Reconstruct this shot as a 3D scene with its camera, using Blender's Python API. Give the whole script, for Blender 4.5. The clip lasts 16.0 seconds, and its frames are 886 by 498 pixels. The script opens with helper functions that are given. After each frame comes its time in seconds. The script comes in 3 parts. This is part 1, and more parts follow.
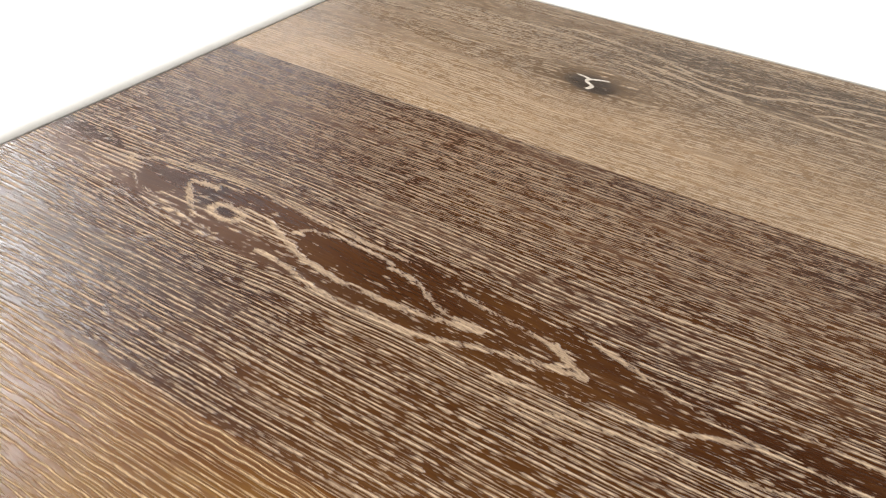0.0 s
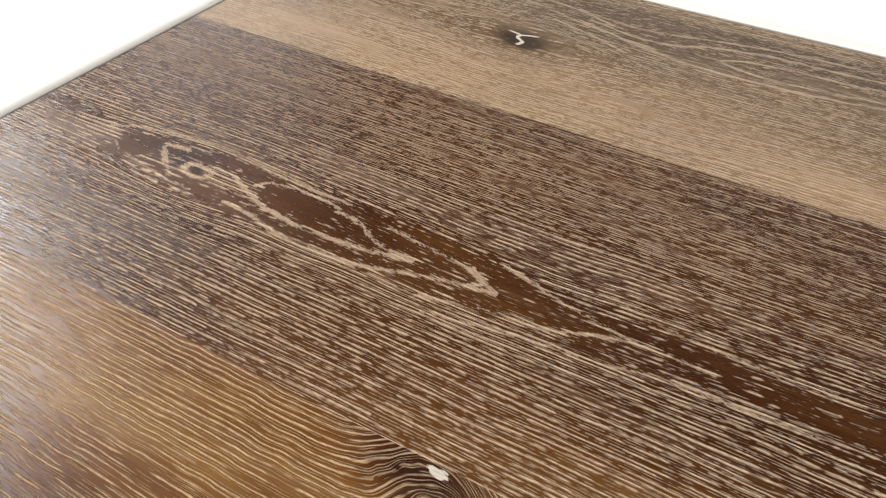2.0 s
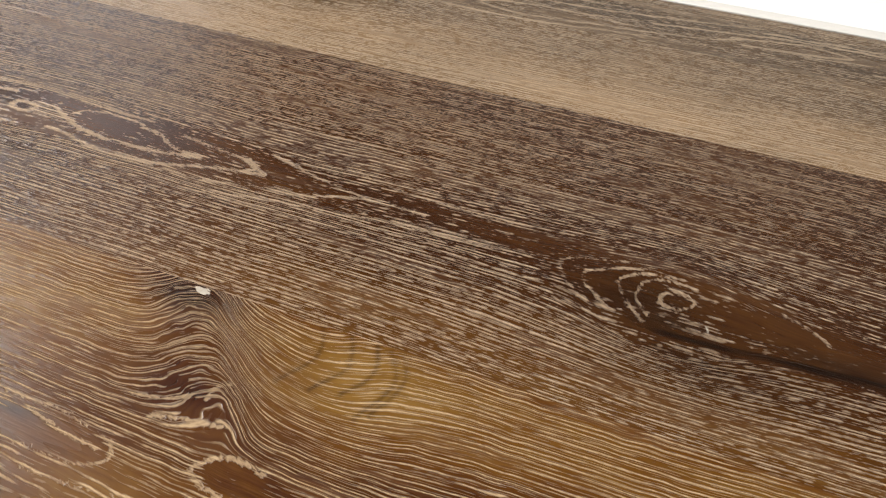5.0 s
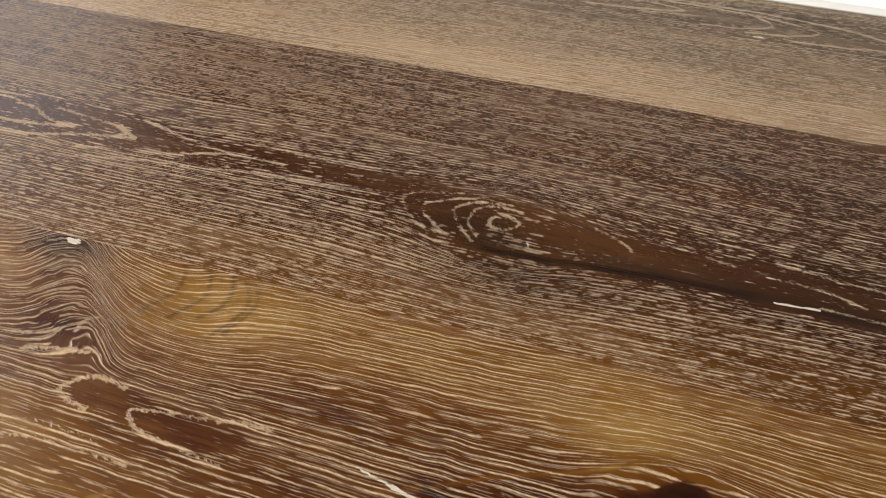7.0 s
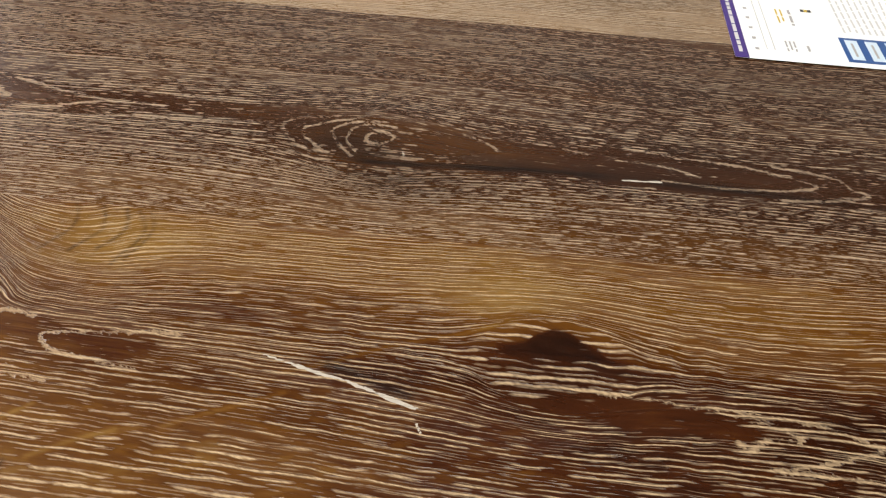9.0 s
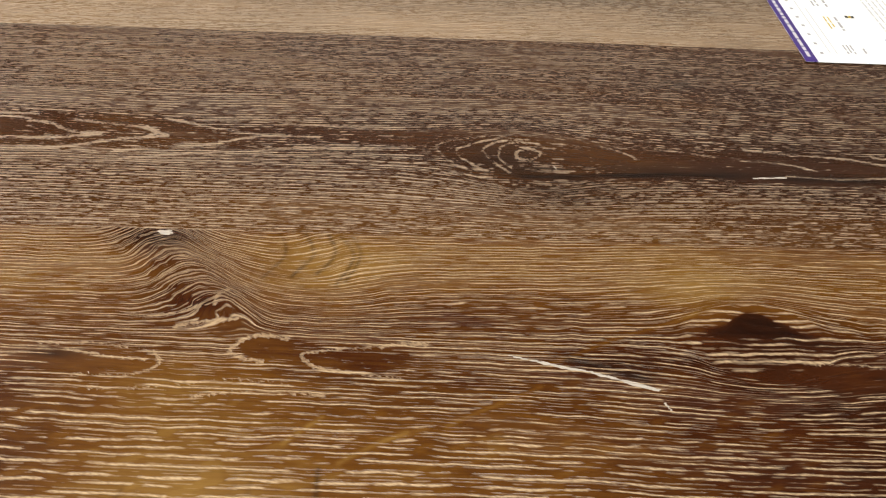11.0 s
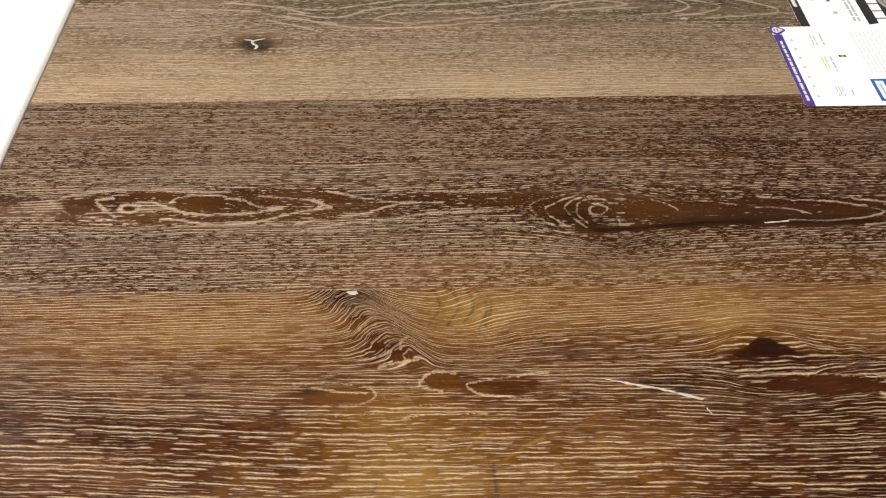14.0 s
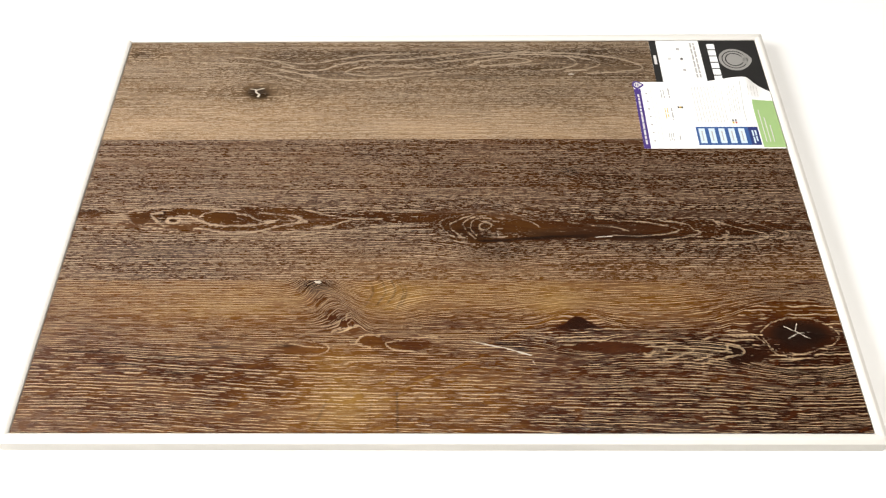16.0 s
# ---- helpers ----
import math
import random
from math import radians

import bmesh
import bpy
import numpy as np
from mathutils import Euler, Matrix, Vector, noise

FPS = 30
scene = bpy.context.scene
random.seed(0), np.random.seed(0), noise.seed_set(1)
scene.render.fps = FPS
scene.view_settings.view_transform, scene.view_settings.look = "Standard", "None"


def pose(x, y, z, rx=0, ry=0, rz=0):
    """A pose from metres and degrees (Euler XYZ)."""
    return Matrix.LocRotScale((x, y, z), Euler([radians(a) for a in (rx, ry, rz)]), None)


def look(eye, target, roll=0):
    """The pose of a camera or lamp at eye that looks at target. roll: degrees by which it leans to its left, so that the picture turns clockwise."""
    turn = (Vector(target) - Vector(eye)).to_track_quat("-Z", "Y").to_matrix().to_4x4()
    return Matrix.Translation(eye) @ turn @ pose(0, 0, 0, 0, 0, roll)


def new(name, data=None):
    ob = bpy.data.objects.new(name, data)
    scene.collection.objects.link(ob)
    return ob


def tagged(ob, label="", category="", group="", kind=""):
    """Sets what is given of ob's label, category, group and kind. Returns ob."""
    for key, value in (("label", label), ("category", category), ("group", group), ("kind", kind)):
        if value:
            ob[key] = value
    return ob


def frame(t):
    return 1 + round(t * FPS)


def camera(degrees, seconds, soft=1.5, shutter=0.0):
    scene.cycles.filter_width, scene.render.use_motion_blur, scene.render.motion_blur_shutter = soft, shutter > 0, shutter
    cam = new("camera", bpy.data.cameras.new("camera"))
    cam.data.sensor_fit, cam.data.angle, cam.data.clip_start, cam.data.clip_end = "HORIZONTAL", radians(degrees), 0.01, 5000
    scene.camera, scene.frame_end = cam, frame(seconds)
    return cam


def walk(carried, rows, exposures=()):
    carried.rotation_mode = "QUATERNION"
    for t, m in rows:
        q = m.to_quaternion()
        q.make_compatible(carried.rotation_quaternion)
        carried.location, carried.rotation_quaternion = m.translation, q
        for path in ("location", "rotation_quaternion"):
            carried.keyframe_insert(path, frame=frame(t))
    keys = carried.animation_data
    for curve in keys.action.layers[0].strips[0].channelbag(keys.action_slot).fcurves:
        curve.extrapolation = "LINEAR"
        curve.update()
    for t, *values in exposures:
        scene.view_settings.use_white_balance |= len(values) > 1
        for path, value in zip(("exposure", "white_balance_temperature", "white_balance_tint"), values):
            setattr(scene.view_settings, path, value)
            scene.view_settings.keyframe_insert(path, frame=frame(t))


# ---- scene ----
cam = camera(59.0, 16.0, soft=1.2)
PATH = [
    (0, (0.29341, 0.07219, 0.17169), (-0.472, 1.46397, -1.04366), 4.07),
    (0.5, (0.30177, 0.06842, 0.17401), (-0.45197, 1.46308, -1.04533), 3.87),
    (1, (0.31074, 0.06022, 0.1851), (-0.43548, 1.4258, -1.07122), 2.66),
    (1.5, (0.32066, 0.0549, 0.20155), (-0.40235, 1.38742, -1.10292), 2.04),
    (2, (0.33289, 0.04669, 0.20308), (-0.36936, 1.37487, -1.11707), 2.07),
    (2.5, (0.35045, 0.04376, 0.20866), (-0.32134, 1.37163, -1.12755), 2.08),
    (3, (0.36717, 0.03654, 0.21144), (-0.27092, 1.37151, -1.13419), 2.12),
    (3.5, (0.38426, 0.02634, 0.21581), (-0.21951, 1.38002, -1.12695), 2.32),
    (4, (0.40377, 0.01163, 0.21995), (-0.17497, 1.38537, -1.11343), 2.28),
    (4.2, (0.41176, 0.00756, 0.21933), (-0.16118, 1.38711, -1.11056), 2.17),
    (6.3, (0.47272, -0.03477, 0.22754), (0.02858, 1.40188, -1.09109), 2.07),
    (6.5, (0.47794, -0.03649, 0.22971), (0.04324, 1.39666, -1.09585), 1.88),
    (7, (0.49376, -0.0373, 0.22936), (0.10189, 1.39321, -1.11232), 1.87),
    (7.5, (0.50793, -0.04122, 0.22718), (0.17625, 1.38347, -1.13672), 2.63),
    (8, (0.52576, -0.0542, 0.22762), (0.25591, 1.36863, -1.15178), 2.65),
    (8.2, (0.53062, -0.05989, 0.22827), (0.28178, 1.35549, -1.16269), 2.29),
    (10.3, (0.43635, -0.09534, 0.23689), (0.47294, 1.3408, -1.15457), 3.24),
    (10.5, (0.42406, -0.09952, 0.24079), (0.47173, 1.33965, -1.1472), 3.22),
    (11, (0.39601, -0.10821, 0.2509), (0.43333, 1.34352, -1.12427), 2.74),
    (11.5, (0.36897, -0.11559, 0.25642), (0.40184, 1.34387, -1.11065), 2.33),
    (12, (0.33608, -0.12263, 0.26879), (0.38009, 1.32533, -1.11014), 2.24),
    (12.5, (0.30651, -0.13134, 0.27882), (0.35804, 1.31999, -1.09632), 1.85),
    (13, (0.29088, -0.1367, 0.32263), (0.31356, 1.27142, -1.09747), -0.02),
    (13.5, (0.29813, -0.13495, 0.37362), (0.35331, 1.19472, -1.11935), 0.42),
    (14, (0.32359, -0.14069, 0.42858), (0.362, 1.1003, -1.13937), 0.46),
    (14.5, (0.35645, -0.15883, 0.49478), (0.34461, 0.95514, -1.16623), -0.11),
    (15, (0.37737, -0.18576, 0.57084), (0.38061, 0.89585, -1.11145), 0.21),
    (15.2, (0.38005, -0.20003, 0.60125), (0.40198, 0.8788, -1.08269), 0.48),
    (15.5, (0.39058, -0.2145, 0.64845), (0.39525, 0.85307, -1.04278), 0.11),
    (16, (0.40934, -0.25086, 0.6983), (0.39226, 0.83907, -0.97853), -0.83),
]
walk(cam, [(t, look(eye, target, roll)) for t, eye, target, roll in PATH],
     exposures=[(0.0, -0.10, 6300, 10), (3.5, -0.34, 6400, 10), (7.0, -0.31, 6500, 10), (8.2, -0.28, 6500, 10), (11.0, -0.21, 6500, 10), (13.0, -0.18, 6500, 10), (14.5, -0.15, 6500, 10), (16.0, -0.12, 6500, 10)])

# ---- light ----
world = bpy.data.worlds.new("sky")
scene.world = world
world.use_nodes = True
wn = world.node_tree
sky = wn.nodes.new("ShaderNodeTexSky")
sky.sky_type, sky.sun_disc = "NISHITA", False
sky.sun_elevation, sky.sun_rotation = radians(40), radians(200)
wn.nodes["Background"].inputs["Strength"].default_value = 0.12
wn.links.new(sky.outputs[0], wn.nodes["Background"].inputs["Color"])

# the room: x to the right along the board, y away, z up from the board's face
TABLE_Z = -0.0165
FLOOR_Z = TABLE_Z - 0.75
X0, X1, Y0, Y1, CEIL_Z = -1.45, 3.0, -2.4, 3.2, 2.25
WIN = (-0.50, 1.05, 0.60, 1.90)        # window in the west wall: y0, y1, z0, z1
HAZE_WIN = (1.45, 2.55, 0.40, 1.50)       # a second, dimmer opening further along that wall, added for haze
FILL_LAMP = (0.50, -0.30, CEIL_Z - 0.04)    # ceiling panel added as fill, clear of the wood's reflections


def area_lamp(name, m, sx, sy, watts, color):
    data = bpy.data.lights.new(name, "AREA")
    data.shape, data.size, data.size_y, data.energy, data.color = "RECTANGLE", sx, sy, watts, color
    ob = new(name, data)
    ob.matrix_world = m
    return ob


area_lamp("window_daylight", look((X0 - 0.06, (WIN[0] + WIN[1]) / 2, (WIN[2] + WIN[3]) / 2), (1.0, (WIN[0] + WIN[1]) / 2, (WIN[2] + WIN[3]) / 2)),
          WIN[1] - WIN[0] - 0.1, WIN[3] - WIN[2] - 0.1, 104, (1.0, 0.985, 0.96))
# dim fill lamp in the added opening, hazes the far left wood
area_lamp("haze_fill", look((X0 - 0.06, (HAZE_WIN[0] + HAZE_WIN[1]) / 2, (HAZE_WIN[2] + HAZE_WIN[3]) / 2), (1.0, (HAZE_WIN[0] + HAZE_WIN[1]) / 2, (HAZE_WIN[2] + HAZE_WIN[3]) / 2)),
          HAZE_WIN[1] - HAZE_WIN[0] - 0.1, HAZE_WIN[3] - HAZE_WIN[2] - 0.1, 6.5, (0.97, 0.98, 1.0))
# added overhead fill, brightens the table and board evenly
area_lamp("overhead_fill", look((FILL_LAMP[0], FILL_LAMP[1], FILL_LAMP[2] - 0.012), (FILL_LAMP[0], FILL_LAMP[1], 0)), 1.4, 0.5, 50, (1.0, 0.965, 0.91))


# ---- materials ----
class Net:
    """Small helper to write node trees as expressions."""

    def __init__(self, name):
        self.mat = bpy.data.materials.new(name)
        self.mat.use_nodes = True
        self.t = self.mat.node_tree
        self.bsdf = self.t.nodes["Principled BSDF"]

    def put(self, socket, value):
        if isinstance(value, (int, float)):
            socket.default_value = value
        elif isinstance(value, tuple):
            socket.default_value = (*value, 1.0) if len(value) == 3 and len(socket.default_value) == 4 else value
        else:
            self.t.links.new(value, socket)

    def math(self, op, a, b=0.0, c=0.0, clamp=False):
        n = self.t.nodes.new("ShaderNodeMath")
        n.operation, n.use_clamp = op, clamp
        for s, v in zip(n.inputs, (a, b, c)):
            self.put(s, v)
        return n.outputs[0]

    def attr(self, name):
        n = self.t.nodes.new("ShaderNodeAttribute")
        n.attribute_name = name
        return n.outputs["Fac"]

    def coords(self, kind="Object"):
        return self.t.nodes.new("ShaderNodeTexCoord").outputs[kind]

    def uv(self, name):
        n = self.t.nodes.new("ShaderNodeUVMap")
        n.uv_map = name
        return n.outputs[0]

    def along(self, vec, fu, fv, shift=(0, 0, 0)):
        """Grain coordinates stretched along the fibre, each row offset from the last so that no columns line up."""
        sep = self.t.nodes.new("ShaderNodeSeparateXYZ")
        self.put(sep.inputs[0], vec)
        out = self.t.nodes.new("ShaderNodeCombineXYZ")
        v = self.math("MULTIPLY_ADD", sep.outputs[1], fv, shift[1])
        self.put(out.inputs[0], self.math("MULTIPLY_ADD", v, 0.61, self.math("MULTIPLY_ADD", sep.outputs[0], fu, shift[0])))
        self.put(out.inputs[1], v)
        out.inputs[2].default_value = shift[2]
        return out.outputs[0]

    def noise(self, vec, scale=1.0, detail=2.0, rough=0.5):
        n = self.t.nodes.new("ShaderNodeTexNoise")
        self.put(n.inputs["Vector"], vec)
        n.inputs["Scale"].default_value, n.inputs["Detail"].default_value, n.inputs["Roughness"].default_value = scale, detail, rough
        return n.outputs["Fac"]

    def step(self, v, lo, hi, a=0.0, b=1.0):
        n = self.t.nodes.new("ShaderNodeMapRange")
        n.interpolation_type = "SMOOTHSTEP"
        for s, x in zip(n.inputs, (v, lo, hi, a, b)):
            self.put(s, x)
        return n.outputs[0]

    def mix(self, f, a, b, blend="MIX"):
        n = self.t.nodes.new("ShaderNodeMix")
        n.data_type, n.blend_type = "RGBA", blend
        self.put(n.inputs[0], f)
        self.put(n.inputs[6], a)
        self.put(n.inputs[7], b)
        return n.outputs[2]

    def ramp(self, f, stops):
        n = self.t.nodes.new("ShaderNodeValToRGB")
        while len(n.color_ramp.elements) < len(stops):
            n.color_ramp.elements.new(1.0)
        for e, (p, c) in zip(n.color_ramp.elements, stops):
            e.position, e.color = p, (*c, 1)
        self.put(n.inputs[0], f)
        return n.outputs[0]

    def bump(self, height, strength, distance):
        n = self.t.nodes.new("ShaderNodeBump")
        n.inputs["Strength"].default_value, n.inputs["Distance"].default_value = strength, distance
        self.put(n.inputs["Height"], height)
        self.t.links.new(n.outputs[0], self.bsdf.inputs["Normal"])

    def done(self, color, rough=0.5, metal=0.0, spec=0.5):
        self.put(self.bsdf.inputs["Base Color"], color)
        self.put(self.bsdf.inputs["Roughness"], rough)
        self.put(self.bsdf.inputs["Metallic"], metal)
        self.put(self.bsdf.inputs["Specular IOR Level"], spec)
        return self.mat


def painted(name, color, rough=0.5, vary=0.04, scale=30.0, spec=0.5, bump=0.05):
    n = Net(name)
    p = n.coords()
    a, b = n.noise(p, scale, 3), n.noise(p, scale * 12, 2)
    f = n.math("ADD", n.math("MULTIPLY", a, 0.6), n.math("MULTIPLY", b, 0.4))
    dim = tuple(c * (1 - 2 * vary) for c in color)
    if bump:
        n.bump(b, bump, 0.0003)
    return n.done(n.mix(f, dim, color), n.step(a, 0.2, 0.8, rough * 0.85, min(1, rough * 1.15)), 0.0, spec)


def wood(name, stops, lime_color, pitch, dash, width, seed, streaks=0.5, second=0.5, sharp=0.05):
    """Limed oak: a brown ground by tone, rows of pale filled pores along the grain, pale ring lines, dark knots, pale knot filler."""
    n = Net(name)
    g = n.uv("grain")
    shift = (seed * 3.7, seed * 1.3, seed)
    tone, lime, dark, fill, heart, short = (n.attr(a) for a in ("tone", "lime", "dark", "fill", "heart", "short"))
    sep = n.t.nodes.new("ShaderNodeSeparateXYZ")
    n.put(sep.inputs[0], g)
    u, v = sep.outputs[0], sep.outputs[1]

    def centred(vec, gain, detail=1.0):
        return n.math("MULTIPLY", n.math("SUBTRACT", n.noise(vec, 1, detail), 0.5), gain)

    # ground
    broad = n.noise(n.along(g, 7, 45, shift), 1, 3)
    fine = n.noise(n.along(g, 60, 1100, shift), 1, 2)
    t = n.math("ADD", tone, n.math("MULTIPLY", n.math("SUBTRACT", broad, 0.5), 0.24))
    t = n.math("ADD", t, n.math("MULTIPLY", n.math("SUBTRACT", fine, 0.5), 0.30))
    t = n.math("ADD", t, centred(n.along(g, 22, 260, (seed, 2, 3)), 0.22, 3))
    t = n.math("ADD", t, centred(n.along(g, 150, 420, (seed, 4, 9)), 0.16, 2))
    base = n.ramp(t, stops)
    ragged = n.noise(n.along(g, 330, 1500, shift), 1, 1)

    def rows(pitch, dash, width, gain, key):
        """Pores in rows along the fibre: each row is broken into dashes of its own that taper at their ends."""
        vv = n.math("ADD", n.math("MULTIPLY", v, 1 / pitch), centred(n.along(g, 9, 0.22 / pitch, (key, 3, 8)), 1.5))
        vv = n.math("ADD", vv, centred(n.along(g, 55, 0.5 / pitch, (key, 1, 4)), 0.55))
        r = n.math("FLOOR", vv)
        white = n.t.nodes.new("ShaderNodeTexWhiteNoise")
        white.noise_dimensions = "1D"
        n.put(white.inputs["W"], n.math("ADD", r, key * 31.7))
        rnd = white.outputs["Value"]
        off = n.math("ABSOLUTE", n.math("ADD", n.math("SUBTRACT", n.math("FRACT", vv), 0.5), n.math("MULTIPLY", n.math("SUBTRACT", rnd, 0.5), 0.38)))
        place = n.t.nodes.new("ShaderNodeCombineXYZ")
        n.put(place.inputs[0], n.math("MULTIPLY_ADD", rnd, 91.0, n.math("MULTIPLY", u, 1 / dash)))
        n.put(place.inputs[1], n.math("MULTIPLY", r, 5.37))
        place.inputs[2].default_value = key
        along = n.noise(place.outputs[0], 1, 1.5, 0.55)
        reach = n.math("ADD", n.math("SUBTRACT", along, 0.57), n.math("ADD", n.math("MULTIPLY", lime, 0.30), n.math("MULTIPLY", heart, 0.20)))
        reach = n.math("ADD", reach, n.math("MULTIPLY", n.math("SUBTRACT", rnd, 0.5), 0.11))
        half = n.math("MINIMUM", n.math("MULTIPLY", reach, gain), n.math("MULTIPLY_ADD", heart, 0.08, width))
        half = n.math("ADD", half, n.math("MULTIPLY", n.math("SUBTRACT", ragged, 0.5), 0.16))
        full = n.step(n.math("MULTIPLY", reach, gain), 0.0, width * 2.2, 0.35, 1.0)
        return n.math("MULTIPLY", n.step(n.math("SUBTRACT", half, off), -sharp, sharp), full)

    coarse = rows(pitch, dash, width, 2.2, seed)
    small = rows(pitch * 0.53, dash * 0.45, width, 1.7, seed + 5.0)
    coarse = n.math("MULTIPLY", coarse, n.math("MULTIPLY_ADD", short, -0.40, 1.0))
    pore = n.math("MAXIMUM", coarse, n.math("MULTIPLY", small, n.math("MULTIPLY_ADD", short, 0.75 - second, second)))
    # ring lines, crumbled by the pores that they are made of
    crumbs = n.math("ADD", centred(n.along(g, 620, 1000, (seed, 6, 1)), 1.5), centred(n.along(g, 45, 160, (1, seed, 9)), 0.35))
    line = n.step(n.math("ADD", heart, crumbs), 0.40, 0.80, 0.0, 0.68)
    pale = n.math("MAXIMUM", pore, line, clamp=True)
    grit = n.noise(n.along(g, 500, 1700, shift), 1, 1)
    pale_f = n.math("MULTIPLY", pale, n.step(grit, 0.28, 0.62, 0.45, 0.85))
    col = n.mix(pale_f, base, n.mix(0.12, lime_color, base))
    # thin dark streaks, knots and filler
    streak = n.step(n.noise(n.along(g, 0.5 / dash, 0.9 / pitch, (4, 8, seed)), 1, 2), 0.56, 0.72, 0.0, streaks)
    dk = n.math("MAXIMUM", n.math("MULTIPLY", streak, n.math("SUBTRACT", 1.0, pale)), n.math("MULTIPLY", dark, n.math("SUBTRACT", 1.0, n.math("MULTIPLY", pale, 0.85))), clamp=True)
    col = n.mix(dk, col, n.mix(0.10, (0.0062, 0.0026, 0.0013), base))
    chip = n.step(n.math("ADD", fill, n.math("MULTIPLY", n.math("SUBTRACT", n.noise(n.along(g, 260, 420, shift), 1, 2), 0.5), 0.9)), 0.5, 0.62)
    col = n.mix(n.math("MULTIPLY", chip, 0.9), col, (0.52, 0.46, 0.38))
    n.bump(n.math("ADD", n.math("MULTIPLY", pale, -1.0), n.math("MULTIPLY", fine, 0.35)), 0.9, 0.0004)
    rough = n.math("ADD", n.step(broad, 0.3, 0.7, 0.22, 0.29), n.math("MULTIPLY", pale, 0.35))
    return n.done(col, rough, 0.0, n.math("SUBTRACT", 0.42, n.math("MULTIPLY", pale, 0.24)))


WOOD_MID = wood("limed_oak_dark", [(0.0, (0.0085, 0.0021, 0.0005)), (0.35, (0.0370, 0.0110, 0.0020)), (0.65, (0.0850, 0.0322, 0.0057)), (1.0, (0.1550, 0.0800, 0.0190))],
                (0.57, 0.42, 0.275), 0.0022, 0.0085, 0.15, 1.0, 0.08, 0.5, 0.10)
WOOD_LOW = wood("limed_oak_golden", [(0.0, (0.0090, 0.0017, 0.0004)), (0.3, (0.0410, 0.0094, 0.0012)), (0.6, (0.1010, 0.0362, 0.0045)), (1.0, (0.2050, 0.1060, 0.0225))],
                (0.58, 0.41, 0.235), 0.0020, 0.0210, 0.125, 2.0, 0.12, 0.35, 0.08)
WOOD_TOP = wood("limed_oak_tan", [(0.0, (0.0160, 0.0085, 0.0042)), (0.35, (0.0570, 0.0330, 0.0165)), (0.65, (0.1280, 0.0770, 0.0385)), (1.0, (0.2700, 0.1690, 0.0880))],
                (0.57, 0.44, 0.31), 0.0021, 0.0075, 0.16, 3.0, 0.3, 0.6, 0.09)
RAIL = painted("cream_white_profile", (0.70, 0.675, 0.63), 0.42, 0.02)
CORE = painted("brown_fibreboard", (0.16, 0.10, 0.06), 0.8, 0.15, 120)
TABLE = painted("white_tabletop", (0.90, 0.89, 0.87), 0.45, 0.01, 9)
# unseen walls, greyed to keep the wood's reflections dim
WALL = painted("dimmed_wall_grey", (0.42, 0.41, 0.39), 0.8, 0.02, 4)
# unseen far wall, whitened alone so the far planks pick up haze
HAZE_WALL = painted("haze_wall_white", (0.78, 0.77, 0.75), 0.8, 0.02, 4)
# unseen ceiling, darkened so the near wood reflects less
CEILING = painted("dimming_ceiling", (0.09, 0.087, 0.083), 0.9, 0.02, 4)
FLOOR = painted("grey_floor", (0.16, 0.15, 0.14), 0.5, 0.12, 5)
PAPER = painted("white_paper", (0.88, 0.87, 0.85), 0.6, 0.015, 60)
CARD = painted("white_gloss_card", (0.86, 0.86, 0.85), 0.4, 0.015, 60)
BLACK = painted("black_print", (0.018, 0.017, 0.016), 0.4, 0.1, 80)
GREY_INK = painted("grey_ink", (0.42, 0.40, 0.38), 0.6, 0.05, 80)
PALE_INK = painted("pale_grey_ink", (0.62, 0.60, 0.58), 0.6, 0.05, 80)
DARK_INK = painted("dark_ink", (0.05, 0.05, 0.05), 0.6, 0.05, 80)
PURPLE = painted("purple_print", (0.060, 0.030, 0.19), 0.5, 0.05, 80)
BLUE = painted("blue_print", (0.030, 0.090, 0.27), 0.5, 0.05, 80)
NAVY = painted("navy_print", (0.018, 0.030, 0.14), 0.5, 0.05, 80)
PALE_BLUE = painted("pale_blue_print", (0.62, 0.72, 0.80), 0.5, 0.03, 80)
GREEN = painted("green_print", (0.32, 0.47, 0.19), 0.5, 0.04, 80)
RED = painted("red_print", (0.42, 0.05, 0.03), 0.5, 0.04, 80)
YELLOW = painted("yellow_print", (0.60, 0.42, 0.05), 0.5, 0.04, 80)
RING_GREY = painted("grey_print", (0.30, 0.29, 0.27), 0.45, 0.08, 80)
FRAME_WHITE = painted("white_window_frame", (0.80, 0.80, 0.78), 0.4, 0.02)


# ---- building helpers ----
def thing(name, label, category, m=None, group="", kind=""):
    ob = new(name)
    if m is not None:
        ob.matrix_world = m
    return tagged(ob, label, category, group, kind)


def mesh_of(name, bm, material):
    me = bpy.data.meshes.new(name)
    bm.to_mesh(me)
    bm.free()
    me.materials.append(material)
    return me


def part(name, bm, material, parent, label=""):
    ob = new(name, mesh_of(name, bm, material))
    ob.parent = parent
    return tagged(ob, label)


def box(x0, y0, z0, x1, y1, z1, bevel=0.0, segments=2):
    bm = bmesh.new()
    bmesh.ops.create_cube(bm, size=1.0, matrix=Matrix.Translation(((x0 + x1) / 2, (y0 + y1) / 2, (z0 + z1) / 2)) @ Matrix.Diagonal((x1 - x0, y1 - y0, z1 - z0, 1)))
    if bevel:
        bmesh.ops.bevel(bm, geom=bm.edges[:], offset=bevel, segments=segments, affect="EDGES", profile=0.5)
    return bm


def structure(name, bm, material, label, category):
    return tagged(new(name, mesh_of(name, bm, material)), label, category, kind="structure")


